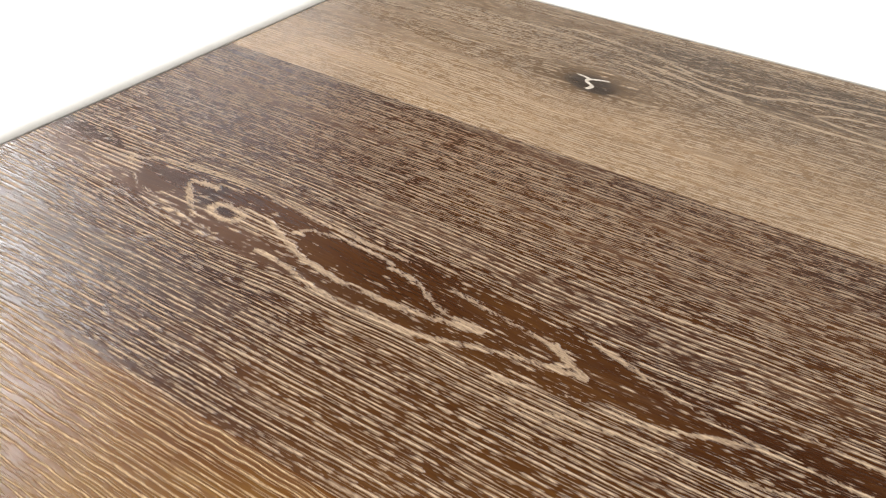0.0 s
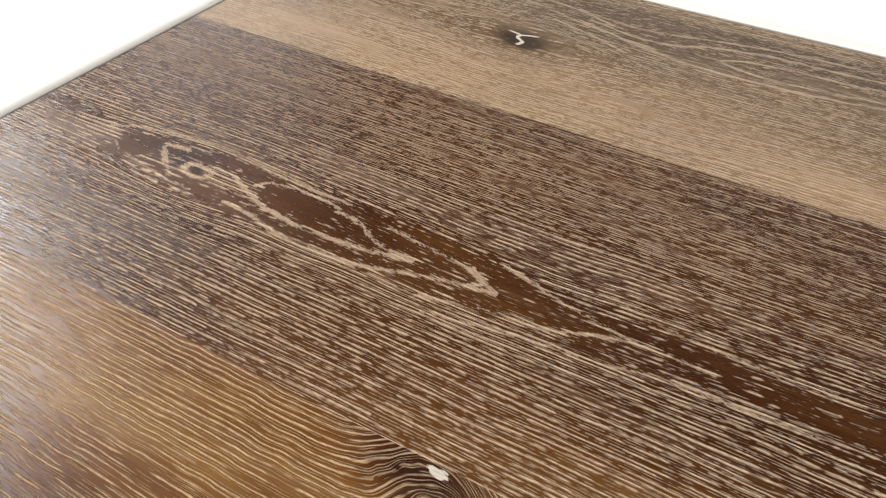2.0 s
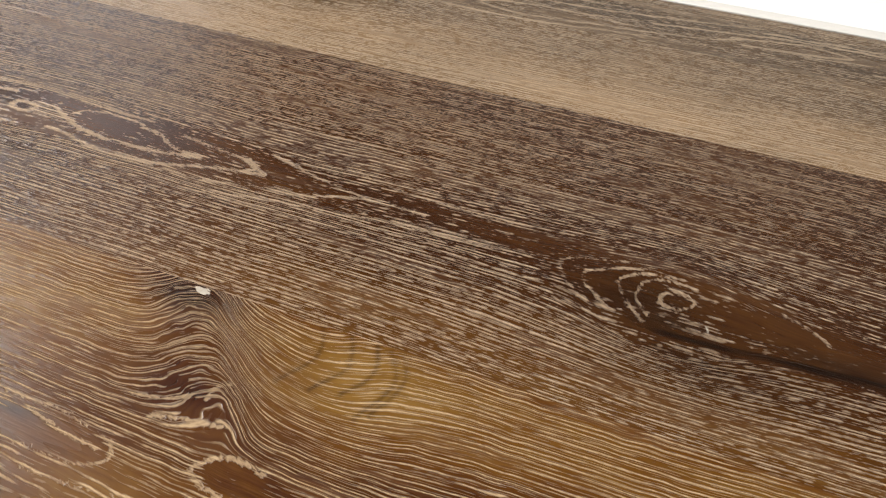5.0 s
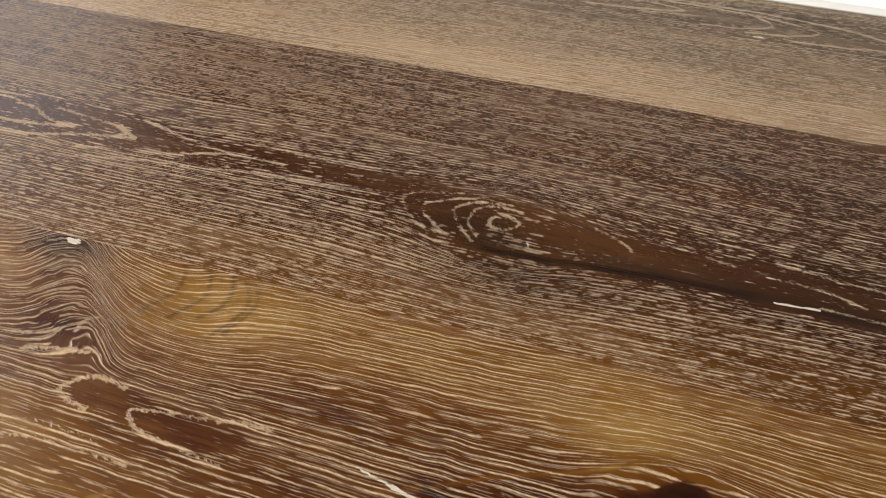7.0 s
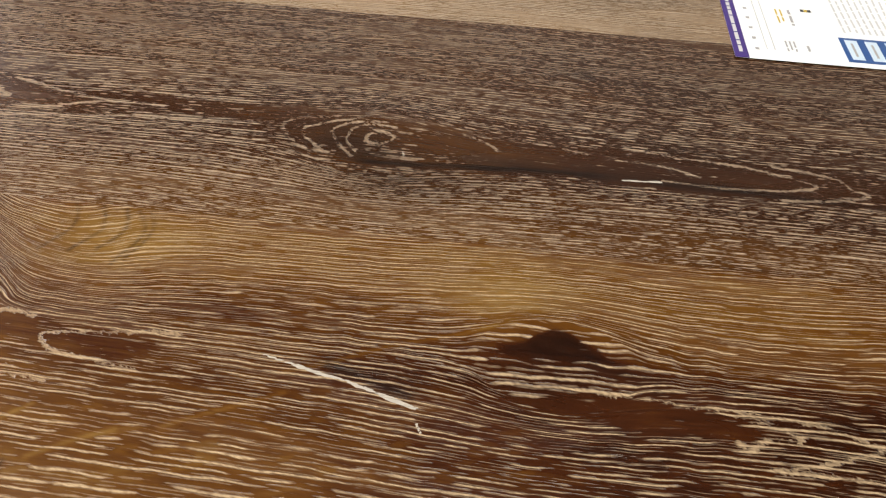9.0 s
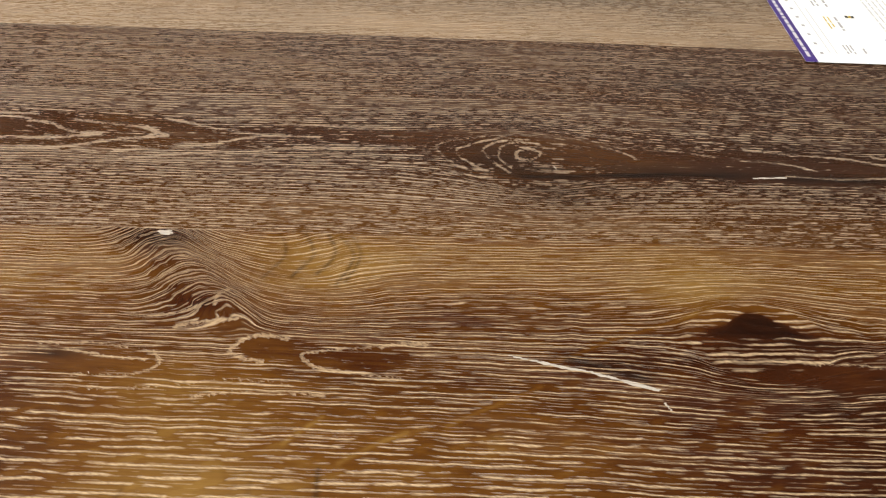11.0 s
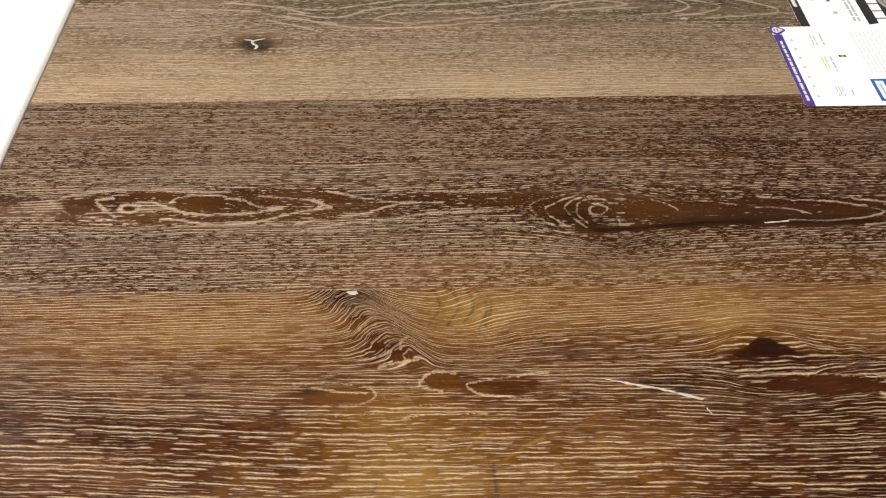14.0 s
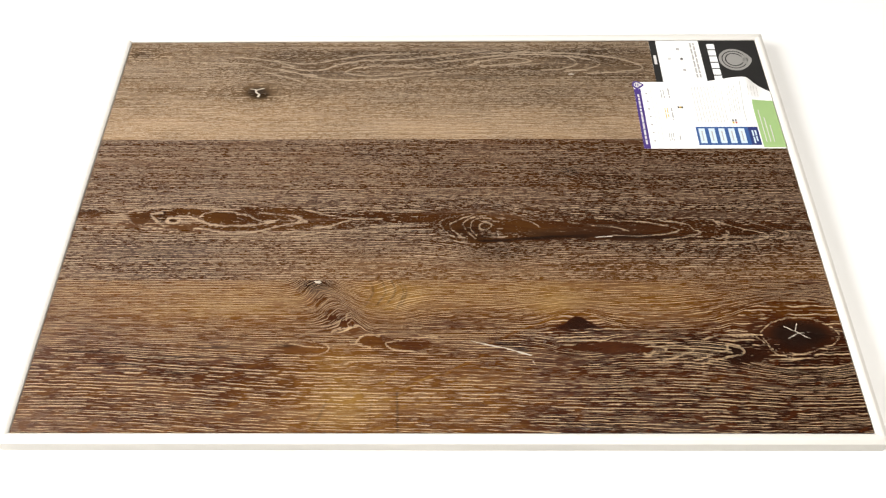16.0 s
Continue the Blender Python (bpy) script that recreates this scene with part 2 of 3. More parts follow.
def slab_with_holes(x0, x1, y0, y1, z0, z1, holes):
    """A wall across y with rectangular holes (y0, y1, z0, z1) through it, as butted blocks."""
    bm = bmesh.new()
    blocks, start = [], y0
    for a, b, c, d in holes:
        blocks += [(start, a, z0, z1), (a, b, z0, c), (a, b, d, z1)]
        start = b
    for ya, yb, za, zb in blocks + [(start, y1, z0, z1)]:
        bmesh.ops.create_cube(bm, size=1.0, matrix=Matrix.Translation(((x0 + x1) / 2, (ya + yb) / 2, (za + zb) / 2)) @ Matrix.Diagonal((x1 - x0, yb - ya, zb - za, 1)))
    return bm


# ---- the room round the table ----
structure("floor", box(X0 - 0.15, Y0 - 0.15, FLOOR_Z - 0.1, X1 + 0.15, Y1 + 0.15, FLOOR_Z), FLOOR, "plain grey floor of the room", "floor")
structure("ceiling", box(X0 - 0.15, Y0 - 0.15, CEIL_Z, X1 + 0.15, Y1 + 0.15, CEIL_Z + 0.1), CEILING, "unseen ceiling, kept dark to dim reflections in the wood", "ceiling")
structure("wall_north", box(X0 - 0.15, Y1, FLOOR_Z, X1 + 0.15, Y1 + 0.15, CEIL_Z), HAZE_WALL, "unseen far wall, kept white to reflect haze into the wood", "wall")
structure("wall_south", box(X0 - 0.15, Y0 - 0.15, FLOOR_Z, X1 + 0.15, Y0, CEIL_Z), WALL, "unseen wall, kept grey to dim reflections in the wood", "wall")
structure("wall_east", box(X1, Y0, FLOOR_Z, X1 + 0.15, Y1, CEIL_Z), WALL, "unseen wall, kept grey to dim reflections in the wood", "wall")
structure("wall_west", slab_with_holes(X0 - 0.15, X0, Y0, Y1, FLOOR_Z, CEIL_Z, (WIN, HAZE_WIN)), WALL, "unseen wall with two window openings, kept grey to dim reflections", "wall")

# both windows are unseen; the second is added only for haze
for name, (wy0, wy1, wz0, wz1) in (("window_1", WIN), ("haze_window", HAZE_WIN)):
    window = thing(name, "unseen white framed window for the sheen on the wood", "window", kind="structure")
    for y0, y1, z0, z1 in ((wy0, wy1, wz0, wz0 + 0.05), (wy0, wy1, wz1 - 0.05, wz1), (wy0, wy0 + 0.05, wz0 + 0.05, wz1 - 0.05), (wy1 - 0.05, wy1, wz0 + 0.05, wz1 - 0.05)):
        part("window_frame", box(X0 - 0.11, y0, z0, X0 - 0.07, y1, z1, 0.004), FRAME_WHITE, window)

# housing for the added fill, out of view
lamp = thing("fill_panel", "unseen flat white ceiling panel added as overhead fill", "lamp", kind="structure")
part("frame", box(FILL_LAMP[0] - 0.8, FILL_LAMP[1] - 0.35, FILL_LAMP[2], FILL_LAMP[0] + 0.8, FILL_LAMP[1] + 0.35, CEIL_Z - 0.001, 0.004), FRAME_WHITE, lamp)

table = thing("table", "plain white tabletop under the floor sample", "table")
part("tabletop", box(-1.0, -0.75, TABLE_Z - 0.03, 1.8, 1.15, TABLE_Z, 0.003), TABLE, table)
for x in (-0.9, 1.7):
    for y in (-0.65, 1.05):
        part("leg", box(x - 0.025, y - 0.025, FLOOR_Z, x + 0.025, y + 0.025, TABLE_Z - 0.03, 0.003), FRAME_WHITE, table)

# ---- the floor sample: three planks in a white frame ----
W, D, J1, J2 = 0.800, 0.5215, 0.1650, 0.3565
board = thing("floor_sample", "framed floor sample of three limed brown oak planks on a table", "floor sample")


def value_noise(x, y, seed):
    """Smooth noise in -1..1 over arrays, one cell a unit."""
    table = np.random.RandomState(seed).rand(128, 128) * 2 - 1
    xi, yi = np.floor(x).astype(int), np.floor(y).astype(int)
    fx, fy = x - xi, y - yi
    fx, fy = fx * fx * (3 - 2 * fx), fy * fy * (3 - 2 * fy)
    c = lambda a, b: table[(xi + a) % 128, (yi + b) % 128]
    return (c(0, 0) * (1 - fx) + c(1, 0) * fx) * (1 - fy) + (c(0, 1) * (1 - fx) + c(1, 1) * fx) * fy


def bell(x, y, cx, cy, sx, sy):
    return np.exp(-((x - cx) / sx) ** 2 - ((y - cy) / sy) ** 2)


def smooth(lo, hi, v):
    t = np.clip((v - lo) / (hi - lo), 0, 1)
    return t * t * (3 - 2 * t)


def near_line(x, y, ax, ay, bx, by):
    """Distance from the stretch a-b, and how far along it."""
    dx, dy = bx - ax, by - ay
    s = np.clip(((x - ax) * dx + (y - ay) * dy) / (dx * dx + dy * dy), 0, 1)
    return np.hypot(x - ax - s * dx, y - ay - s * dy), s


def eased(xs, ys, x):
    """A soft curve through a few turning points."""
    i = np.clip(np.searchsorted(xs, x, side="right") - 1, 0, len(xs) - 2)
    xs, ys = np.array(xs), np.array(ys)
    f = np.clip((x - xs[i]) / (xs[i + 1] - xs[i]), 0, 1)
    g = 0.5 * f + 0.5 * f * f * (3 - 2 * f)
    return ys[i] + (ys[i + 1] - ys[i]) * g


def round_knot(x, y, v, cx, cy, rx, ry, strength=1.0):
    """The grain flows round a knot as water round a pebble."""
    r2 = np.maximum(((x - cx) / rx) ** 2 + ((y - cy) / ry) ** 2, 0.5)
    return v - (y - cy) * np.minimum(1 / r2, 0.6) * strength


class Ink:
    """Pale ring lines of the figure: soft curves through a few points, given in millimetres on the board."""

    def __init__(self, x, y, seed):
        self.x = x + 0.0006 * value_noise(x * 90, y * 140, seed)
        self.y = y + 0.0005 * value_noise(x * 70, y * 110, seed + 1) + 0.0004 * value_noise(x * 260, y * 260, seed + 2)
        self.pale = np.zeros_like(x)
        self.wear = 0.85 + 0.35 * value_noise(x * 75, y * 130, seed + 3) + 0.25 * value_noise(x * 330, y * 420, seed + 4)

    def line(self, width, strength, *mm):
        p = np.array(mm).reshape(-1, 2) / 1000
        q = np.vstack([2 * p[0] - p[1], p, 2 * p[-1] - p[-2]])
        w = (0.35 + 0.75 * width) / 1000
        f = np.linspace(0, 1, 7)[:, None]
        pts = np.vstack([0.5 * (2 * b + (c - a) * f + (2 * a - 5 * b + 4 * c - d) * f ** 2 + (3 * b - a - 3 * c + d) * f ** 3)
                         for a, b, c, d in zip(q, q[1:], q[2:], q[3:])])
        lo, hi = pts.min(0) - 3 * w, pts.max(0) + 3 * w
        near = np.nonzero((self.x > lo[0]) & (self.x < hi[0]) & (self.y > lo[1]) & (self.y < hi[1]))[0]
        if not len(near):
            return
        x, y, best = self.x[near], self.y[near], np.full(len(near), 1.0)
        for (ax, ay), (bx, by) in zip(pts, pts[1:]):
            if (bx - ax) ** 2 + (by - ay) ** 2 > 1e-12:
                best = np.minimum(best, near_line(x, y, ax, ay, bx, by)[0])
        self.pale[near] = np.maximum(self.pale[near], strength * self.wear[near] * np.exp(-(best / w) ** 2))


def patch(x, y, cx, cy, rx, ry, edge=0.55, seed=40):
    """A pointed oval with a soft, slightly uneven edge."""
    r = np.abs((x - cx) / rx) ** 1.1 + ((y - cy) / ry) ** 2 + 0.30 * value_noise(x * 60, y * 160, seed)
    return smooth(1.0 + edge, 1.0 - edge, r)


def figure_low(x, y):
    v = y + 0.0012 * value_noise(x * 7, y * 25, 3) + 0.0003 * value_noise(x * 22, y * 90, 4) + 0.00032 * value_noise(x * 140, y * 55, 34)
    # the grain climbs from the lower corner towards the heart
    v = v - 0.012 * smooth(0.30, 0.0, x) * smooth(0.15, 0.08, y)
    # a curl that runs down from the small knot at the joint
    s = x - (0.272 + (0.166 - y) * 0.78) + 0.0016 * value_noise(x * 60, y * 90, 37)
    v = v - 0.017 * np.exp(-(np.where(s < 0, s / 0.022, s / 0.013)) ** 2) * smooth(0.096, 0.125, y)
    v = v + 0.010 * np.exp(-(s - 0.045) ** 2 / 0.03 ** 2) * smooth(0.10, 0.14, y) * smooth(0.20, 0.15, y)
    v = round_knot(x, y, v, 0.755, 0.102, 0.052, 0.030, 0.95)
    v = round_knot(x, y, v, 0.537, 0.106, 0.024, 0.016, 0.9)
    v = v + (0.0010 * value_noise(x * 110, y * 170, 42) + 0.0008 * value_noise(x * 260, y * 300, 43)) * np.exp(-((s + 0.010) / 0.024) ** 2) * smooth(0.10, 0.12, y)
    # rows lie further apart towards the front edge
    row = np.where(v < 0.10, 0.10 - (0.10 - v) * (0.86 - 0.16 * smooth(0.09, 0.02, v)), v)
    ink = Ink(x, y, 51)
    ink.line(1.3, 0.90, 339, 99.6, 329, 101.7, 321, 99.0, 317, 93.7, 320, 90.4, 331, 87.6)
    ink.line(1.2, 0.85, 397, 99.1, 386, 98.7, 371, 95.6, 357, 94.6, 346, 91.3, 354, 85.4, 368, 82.8, 386, 80.8)
    ink.line(0.9, 0.80, 251, 91.3, 267, 89.0, 284, 87.4)
    ink.line(0.8, 0.75, 239, 93.8, 257, 95.0, 276, 93.7, 288, 90.0, 289, 84.1, 279, 79.9, 258, 78.9)
    ink.line(0.9, 0.80, 267, 73.0, 293, 74.6, 311, 77.9, 324, 78.8, 343, 76.8)
    ink.line(1.1, 0.80, 307, 70.8, 325, 73.5, 339, 73.0, 357, 72.2)
    ink.line(1.0, 0.90, 281, 110.4, 291, 112.3, 299, 116.6)
    ink.line(1.2, 0.90, 292, 105.2, 301, 107.8, 313, 109.7, 318, 110.9)
    ink.line(0.9, 0.80, 305, 117.7, 305, 123.5, 309, 126.5)
    ink.line(1.6, 1.00, 681, 90.3, 690, 89.3, 697, 84.4, 695, 79.9, 685, 77.9, 673, 75.5, 654, 69.6)
    ink.line(1.3, 0.95, 682, 89.3, 681, 84.3, 685, 82.4)
    ink.line(1.0, 0.80, 681, 84.3, 668, 83.3, 659, 76.4, 641, 73.0, 609, 71.5)
    ink.line(1.0, 0.85, 591, 94.3, 614, 92.8, 631, 91.3, 645, 86.8, 648, 84.3, 638, 80.3, 623, 74.9, 609, 72.0)
    ink.line(1.6, 0.85, 606, 91.3, 621, 85.3, 609, 83.3, 603, 78.3, 599, 81.3)
    ink.line(0.8, 0.75, 546, 95.2, 591, 93.2, 608, 89.3)
    ink.line(1.1, 0.80, 660, 96.4, 672, 100.4, 684, 101.5, 695, 99.4, 709, 101.5)
    ink.line(1.1, 0.80, 709, 101.5, 718, 92.9, 725, 85.4)
    ink.line(0.8, 0.75, 717, 104.3, 733, 115.6, 757, 120.7, 781, 115.6, 794, 101.8, 783, 89.4, 756, 81.5, 732, 83.3, 720, 93.7, 717, 104.3)
    ink.line(0.7, 0.70, 703, 103.1, 715, 96.8, 728, 81.5, 754, 75.5, 787, 85.8)
    blob = patch(x, y, 0.3290, 0.0945, 0.013, 0.0072)
    leaf = patch(x, y, 0.368, 0.0905, 0.026, 0.0062)
    left = patch(x, y, 0.262, 0.0865, 0.030, 0.0058)
    right = patch(x, y, 0.572, 0.0870, 0.045, 0.0062)
    tongue = patch(x, y, 0.632, 0.0840, 0.016, 0.0045)
    hook = patch(x, y, 0.690, 0.0780, 0.026, 0.0085)
    clear = np.maximum.reduce([blob, leaf, left, right, 0.6 * tongue, hook])
    tone = 0.37 + 0.06 * value_noise(x * 6, y * 30, 7) + 0.06 * value_noise(x * 28, y * 70, 8) + 0.06 * value_noise(x * 70, y * 160, 35)
    tone = tone + 0.32 * bell(x, y, 0.44, 0.150, 0.20, 0.022) + 0.26 * bell(x, y, 0.15, 0.145, 0.13, 0.03)
    tone = tone + 0.26 * bell(x, y, 0.350, 0.150, 0.034, 0.026) + 0.26 * bell(x, y, 0.515, 0.133, 0.020, 0.018) + 0.22 * bell(x, y, 0.300, 0.080, 0.05, 0.016)
    tone = tone + 0.34 * bell(x, y, 0.305, 0.03, 0.055, 0.05) + 0.16 * bell(x, y, 0.40, 0.03, 0.09, 0.05) + 0.12 * bell(x, y, 0.20, 0.12, 0.08, 0.02)
    tone = tone - 0.06 * bell(x, y, 0.13, 0.070, 0.12, 0.020) + 0.03 * bell(x, y, 0.06, 0.03, 0.12, 0.04)
    tone = tone - 0.20 * smooth(0.42, 0.56, x) * smooth(0.125, 0.085, y) - 0.05 * smooth(0.62, 0.74, x) + 0.10 * bell(x, y, 0.62, 0.135, 0.12, 0.02)
    tone = tone + 0.02 * blob - 0.04 * leaf - 0.02 * left + 0.08 * right - 0.08 * hook
    curl = np.exp(-((s + 0.012) / 0.020) ** 2) * smooth(0.10, 0.12, y)
    tone = tone - 0.26 * curl - 0.14 * bell(x, y, 0.66, 0.088, 0.06, 0.012)
    edge_k = np.hypot((x - 0.754) / 0.034, (y - 0.1025) / 0.0185) + 0.07 * value_noise(x * 55, y * 90, 1)
    knot = smooth(1.05, 0.55, edge_k)
    halo = smooth(1.75, 1.0, edge_k)
    tone = tone - 0.10 * halo
    peak = np.abs(x - 0.537) / np.maximum(0.023 * (1 - (y - 0.1085) / 0.0150) + 0.002 * value_noise(x * 120, y * 200, 38), 0.0005)
    tri = smooth(1.25, 0.6, peak) * smooth(0.1065, 0.1090, y) * smooth(0.1235, 0.1205, y)
    tone = tone - 0.25 * tri - 0.12 * bell(x, y, 0.560, 0.106, 0.05, 0.004)
    dark = np.maximum.reduce([0.88 * knot, 0.55 * tri * (0.7 + 0.5 * value_noise(x * 60, y * 120, 41)), 0.80 * bell(x, y, 0.272, 0.1575, 0.018, 0.0065), 0.75 * bell(x, y, 0.687, 0.083, 0.016, 0.006), 0.35 * hook,
                              0.75 * bell(x, y, 0.178, 0.0880, 0.026, 0.0016), 0.65 * bell(x, y, 0.130, 0.0770, 0.05, 0.0016), 0.6 * bell(x, y, 0.09, 0.0700, 0.05, 0.0014), 0.7 * bell(x, y, 0.247, 0.0893, 0.011, 0.0022),
                              0.5 * bell(x, y, 0.06, 0.083, 0.05, 0.002), 0.40 * bell(x, y, 0.475, 0.0915, 0.024, 0.0045), 0.5 * bell(x, y, 0.205, 0.1000, 0.008, 0.0010)])
    # darker bows beside the curl
    bows = Ink(x, y, 81)
    bows.line(0.9, 0.75, 326, 165, 330, 156, 330, 147, 323, 135)
    bows.line(1.0, 0.90, 338, 165, 342, 156, 343, 148, 336, 136)
    bows.line(1.0, 1.00, 349, 164, 353, 155, 352, 147, 347, 138)
    bows.line(1.0, 0.85, 355, 163, 361, 154, 361, 144, 356, 131)
    bows.line(1.0, 0.80, 360, 164, 364, 155, 364, 146, 360, 134)
    dark = np.maximum(dark, 0.62 * bows.pale)
    for ax, ay, bx, by, deepness in ((0.359, 0.040, 0.361, 0.001, 0.6), (0.292, 0.030, 0.283, 0.006, 0.4), (0.336, 0.034, 0.333, 0.004, 0.25), (0.243, 0.018, 0.236, 0.006, 0.3)):
        away, along = near_line(x, y, ax, ay, bx, by)
        dark = np.maximum(dark, deepness * np.exp(-(away / (0.0012 + 0.0004 * value_noise(x * 200, y * 120, 2))) ** 2))
    yj = y + 0.0006 * value_noise(x * 150, y * 60, 10)
    fill = 0.85 * bell(x, y, 0.2725, 0.1625, 0.0062, 0.0024)
    for ax, ay, bx, by, w in ((0.444, 0.0915, 0.466, 0.086, 0.0011), (0.466, 0.086, 0.489, 0.0795, 0.0014), (0.490, 0.0735, 0.492, 0.070, 0.0008), (0.430, 0.0945, 0.444, 0.0915, 0.0007),
                              (0.742, 0.1105, 0.765, 0.097, 0.0008), (0.752, 0.1045, 0.755, 0.113, 0.0007), (0.755, 0.103, 0.743, 0.097, 0.0007), (0.755, 0.103, 0.770, 0.1045, 0.0005)):
        away, along = near_line(x, yj, ax, ay, bx, by)
        fill = np.maximum(fill, (0.88 + 0.22 * value_noise(x * 150, y * 60, 44)) * np.exp(-(away / (0.85 * w)) ** 2))
    away, along = near_line(x, y, 0.455, 0.0935, 0.485, 0.0845)
    dark = np.maximum(dark, 0.80 * np.exp(-(away / 0.003) ** 2))
    tone = np.maximum(tone, 0.12 + 0.05 * value_noise(x * 30, y * 160, 5))
    flecks = smooth(0.45, 0.8, value_noise((x * 0.93 + y * 0.36) * 80, (y * 0.93 - x * 0.36) * 260, 11)) * smooth(0.09, 0.06, y)
    tone = tone + 0.12 * flecks
    for ax, ay, bx, by, w in ((0.440, 0.088, 0.514, 0.121, 0.0011), (0.405, 0.060, 0.442, 0.078, 0.0011), (0.366, 0.042, 0.390, 0.057, 0.0012), (0.345, 0.050, 0.358, 0.062, 0.0010)):
        away, along = near_line(x, y + 0.0012 * value_noise(x * 40, y * 40, 29), ax, ay, bx, by)
        ray = np.exp(-(away / w) ** 2)
        tone, flecks = tone + 0.22 * ray, np.maximum(flecks, ray)
    lime = 0.46 - 0.30 * flecks - 0.7 * clear - 0.25 * bell(x, y, 0.305, 0.078, 0.04, 0.008) + 0.55 * bell(x, y, 0.306, 0.093, 0.010, 0.008) + 0.16 * bell(x, y, 0.45, 0.150, 0.25, 0.020) + 0.18 * smooth(0.30, 0.10, x) * smooth(0.12, 0.14, y)
    lime = lime - 0.40 * bell(x, y, 0.335, 0.143, 0.022, 0.018) + 0.35 * bell(x, y, 0.14, 0.080, 0.05, 0.005) + 0.30 * bell(x, y, 0.42, 0.094, 0.05, 0.006) + 0.35 * bell(x, y, 0.655, 0.086, 0.03, 0.006) - 1.0 * np.maximum(knot, tri) - 0.3 * halo
    lime = lime - 0.25 * bell(x, y, 0.515, 0.130, 0.016, 0.012) + 0.10 * value_noise(x * 14, y * 50, 39)
    return x, row, tone, np.clip(lime, -1, 1), np.clip(dark, 0, 1), fill, ink.pale, 0.8 * curl


def figure_mid(x, y):
    v = y + 0.0018 * value_noise(x * 8, y * 20, 13) + 0.0005 * value_noise(x * 40, y * 90, 14)
    v = round_knot(x, y, v, 0.447, 0.226, 0.026, 0.018, 0.8)
    v = round_knot(x, y, v, 0.108, 0.241, 0.030, 0.013, 0.55)
    # short pores round the knot and along the far edge
    short = np.maximum(0.75 * smooth(0.265, 0.30, y), bell(x, y, 0.462, 0.208, 0.045, 0.028))
    ink = Ink(x, y, 61)
    ink.line(1.1, 0.90, 51, 248.9, 58, 252.8, 75, 256.7, 96, 258.7, 122, 258.1, 148, 256.2, 179, 255.6)
    ink.line(1.0, 0.90, 54, 243.7, 65, 236.1, 78, 233.6, 97, 229.8, 113, 228.6)
    ink.line(1.8, 0.90, 93, 250.9, 82, 248.9, 85, 243.8, 91, 238.7, 99, 232.3)
    ink.line(1.9, 0.95, 100, 240.6, 102, 243.8, 107, 244.4, 113, 242.5, 114, 239.3, 110, 236.8, 103, 237.4, 100, 240.6)
    ink.line(1.0, 0.80, 136, 245.1, 140, 250.3, 151, 252.3, 167, 252.3, 176, 250.4)
    ink.line(1.3, 0.90, 175, 248.4, 187, 248.4, 196, 243.3, 205, 240.1, 218, 239.5)
    ink.line(1.6, 0.95, 122, 246.4, 136, 240.7, 149, 235.6, 167, 233.1, 188, 233.7, 203, 236.3, 218, 238.2)
    ink.line(1.1, 0.90, 201, 251.7, 222, 248.5, 236, 246.6, 245, 242.7, 254, 239.6)
    ink.line(1.3, 0.95, 254, 238.9, 239, 237.0, 219, 231.3, 199, 226.2, 181, 224.9, 159, 225.5, 145, 229.3, 132, 229.9)
    ink.line(1.7, 0.90, 240, 246.6, 247, 242.7, 244, 238.9)
    ink.line(1.0, 0.90, 249, 254.4, 268, 249.9, 284, 246.0, 306, 242.2)
    ink.line(1.0, 0.90, 335, 241.6, 306, 241.6, 287, 236.4, 277, 232.0, 254, 229.4, 230, 223.8)
    ink.line(0.8, 0.75, 371, 233.4, 326, 231.4, 295, 227.0, 265, 223.2, 235, 217.6)
    ink.line(0.8, 0.70, 288, 260.3, 314, 254.5, 345, 252.6, 378, 253.3)
    ink.line(1.1, 0.95, 441, 233.0, 444, 236.7, 449, 237.6, 453, 236.4, 455, 233.6, 452, 229.5, 447, 228.0, 442, 229.2, 441, 233.0)
    ink.line(0.9, 0.85, 455, 242.9, 443, 242.7, 435, 239.7, 432, 234.4, 433, 227.4, 439, 219.3)
    ink.line(0.9, 0.85, 450, 245.8, 438, 244.5, 429, 241.0, 424, 235.7, 426, 229.2, 431, 222.2, 438, 215.2)
    ink.line(0.9, 0.80, 434, 246.3, 420, 241.3, 411, 236.1, 410, 232.4, 415, 225.3, 423, 217.3)
    ink.line(0.8, 0.70, 425, 247.7, 408, 243.8, 399, 238.1, 400, 231.1, 409, 221.3)
    ink.line(1.0, 0.80, 489, 241.8, 499, 236.8, 506, 231.7)
    ink.line(0.9, 0.80, 518, 241.3, 535, 238.7, 550, 235.6)
    ink.line(1.0, 0.80, 563, 232.4, 583, 231.8, 595, 229.3, 602, 226.2)
    ink.line(1.0, 0.85, 567, 243.2, 592, 240.1, 617, 238.2, 642, 232.6, 656, 227.5, 639, 221.3, 614, 219.4, 584, 220.0)
    ink.line(1.2, 0.85, 638, 240.2, 665, 235.1, 672, 227.6, 679, 223.2, 664, 218.2, 638, 214.5)
    ink.line(0.9, 0.80, 695, 240.3, 702, 230.8, 709, 222.0, 694, 215.2, 668, 212.1)
    ink.line(1.0, 0.85, 697, 238.3, 718, 230.8, 737, 225.8, 751, 219.6, 739, 214.0, 713, 211.5, 677, 209.1)
    ink.line(0.8, 0.75, 735, 237.1, 758, 229.6, 774, 221.5, 759, 215.3)
    ink.line(1.2, 0.90, 58, 252.8, 51, 249.5, 49, 246.5, 54, 243.7)
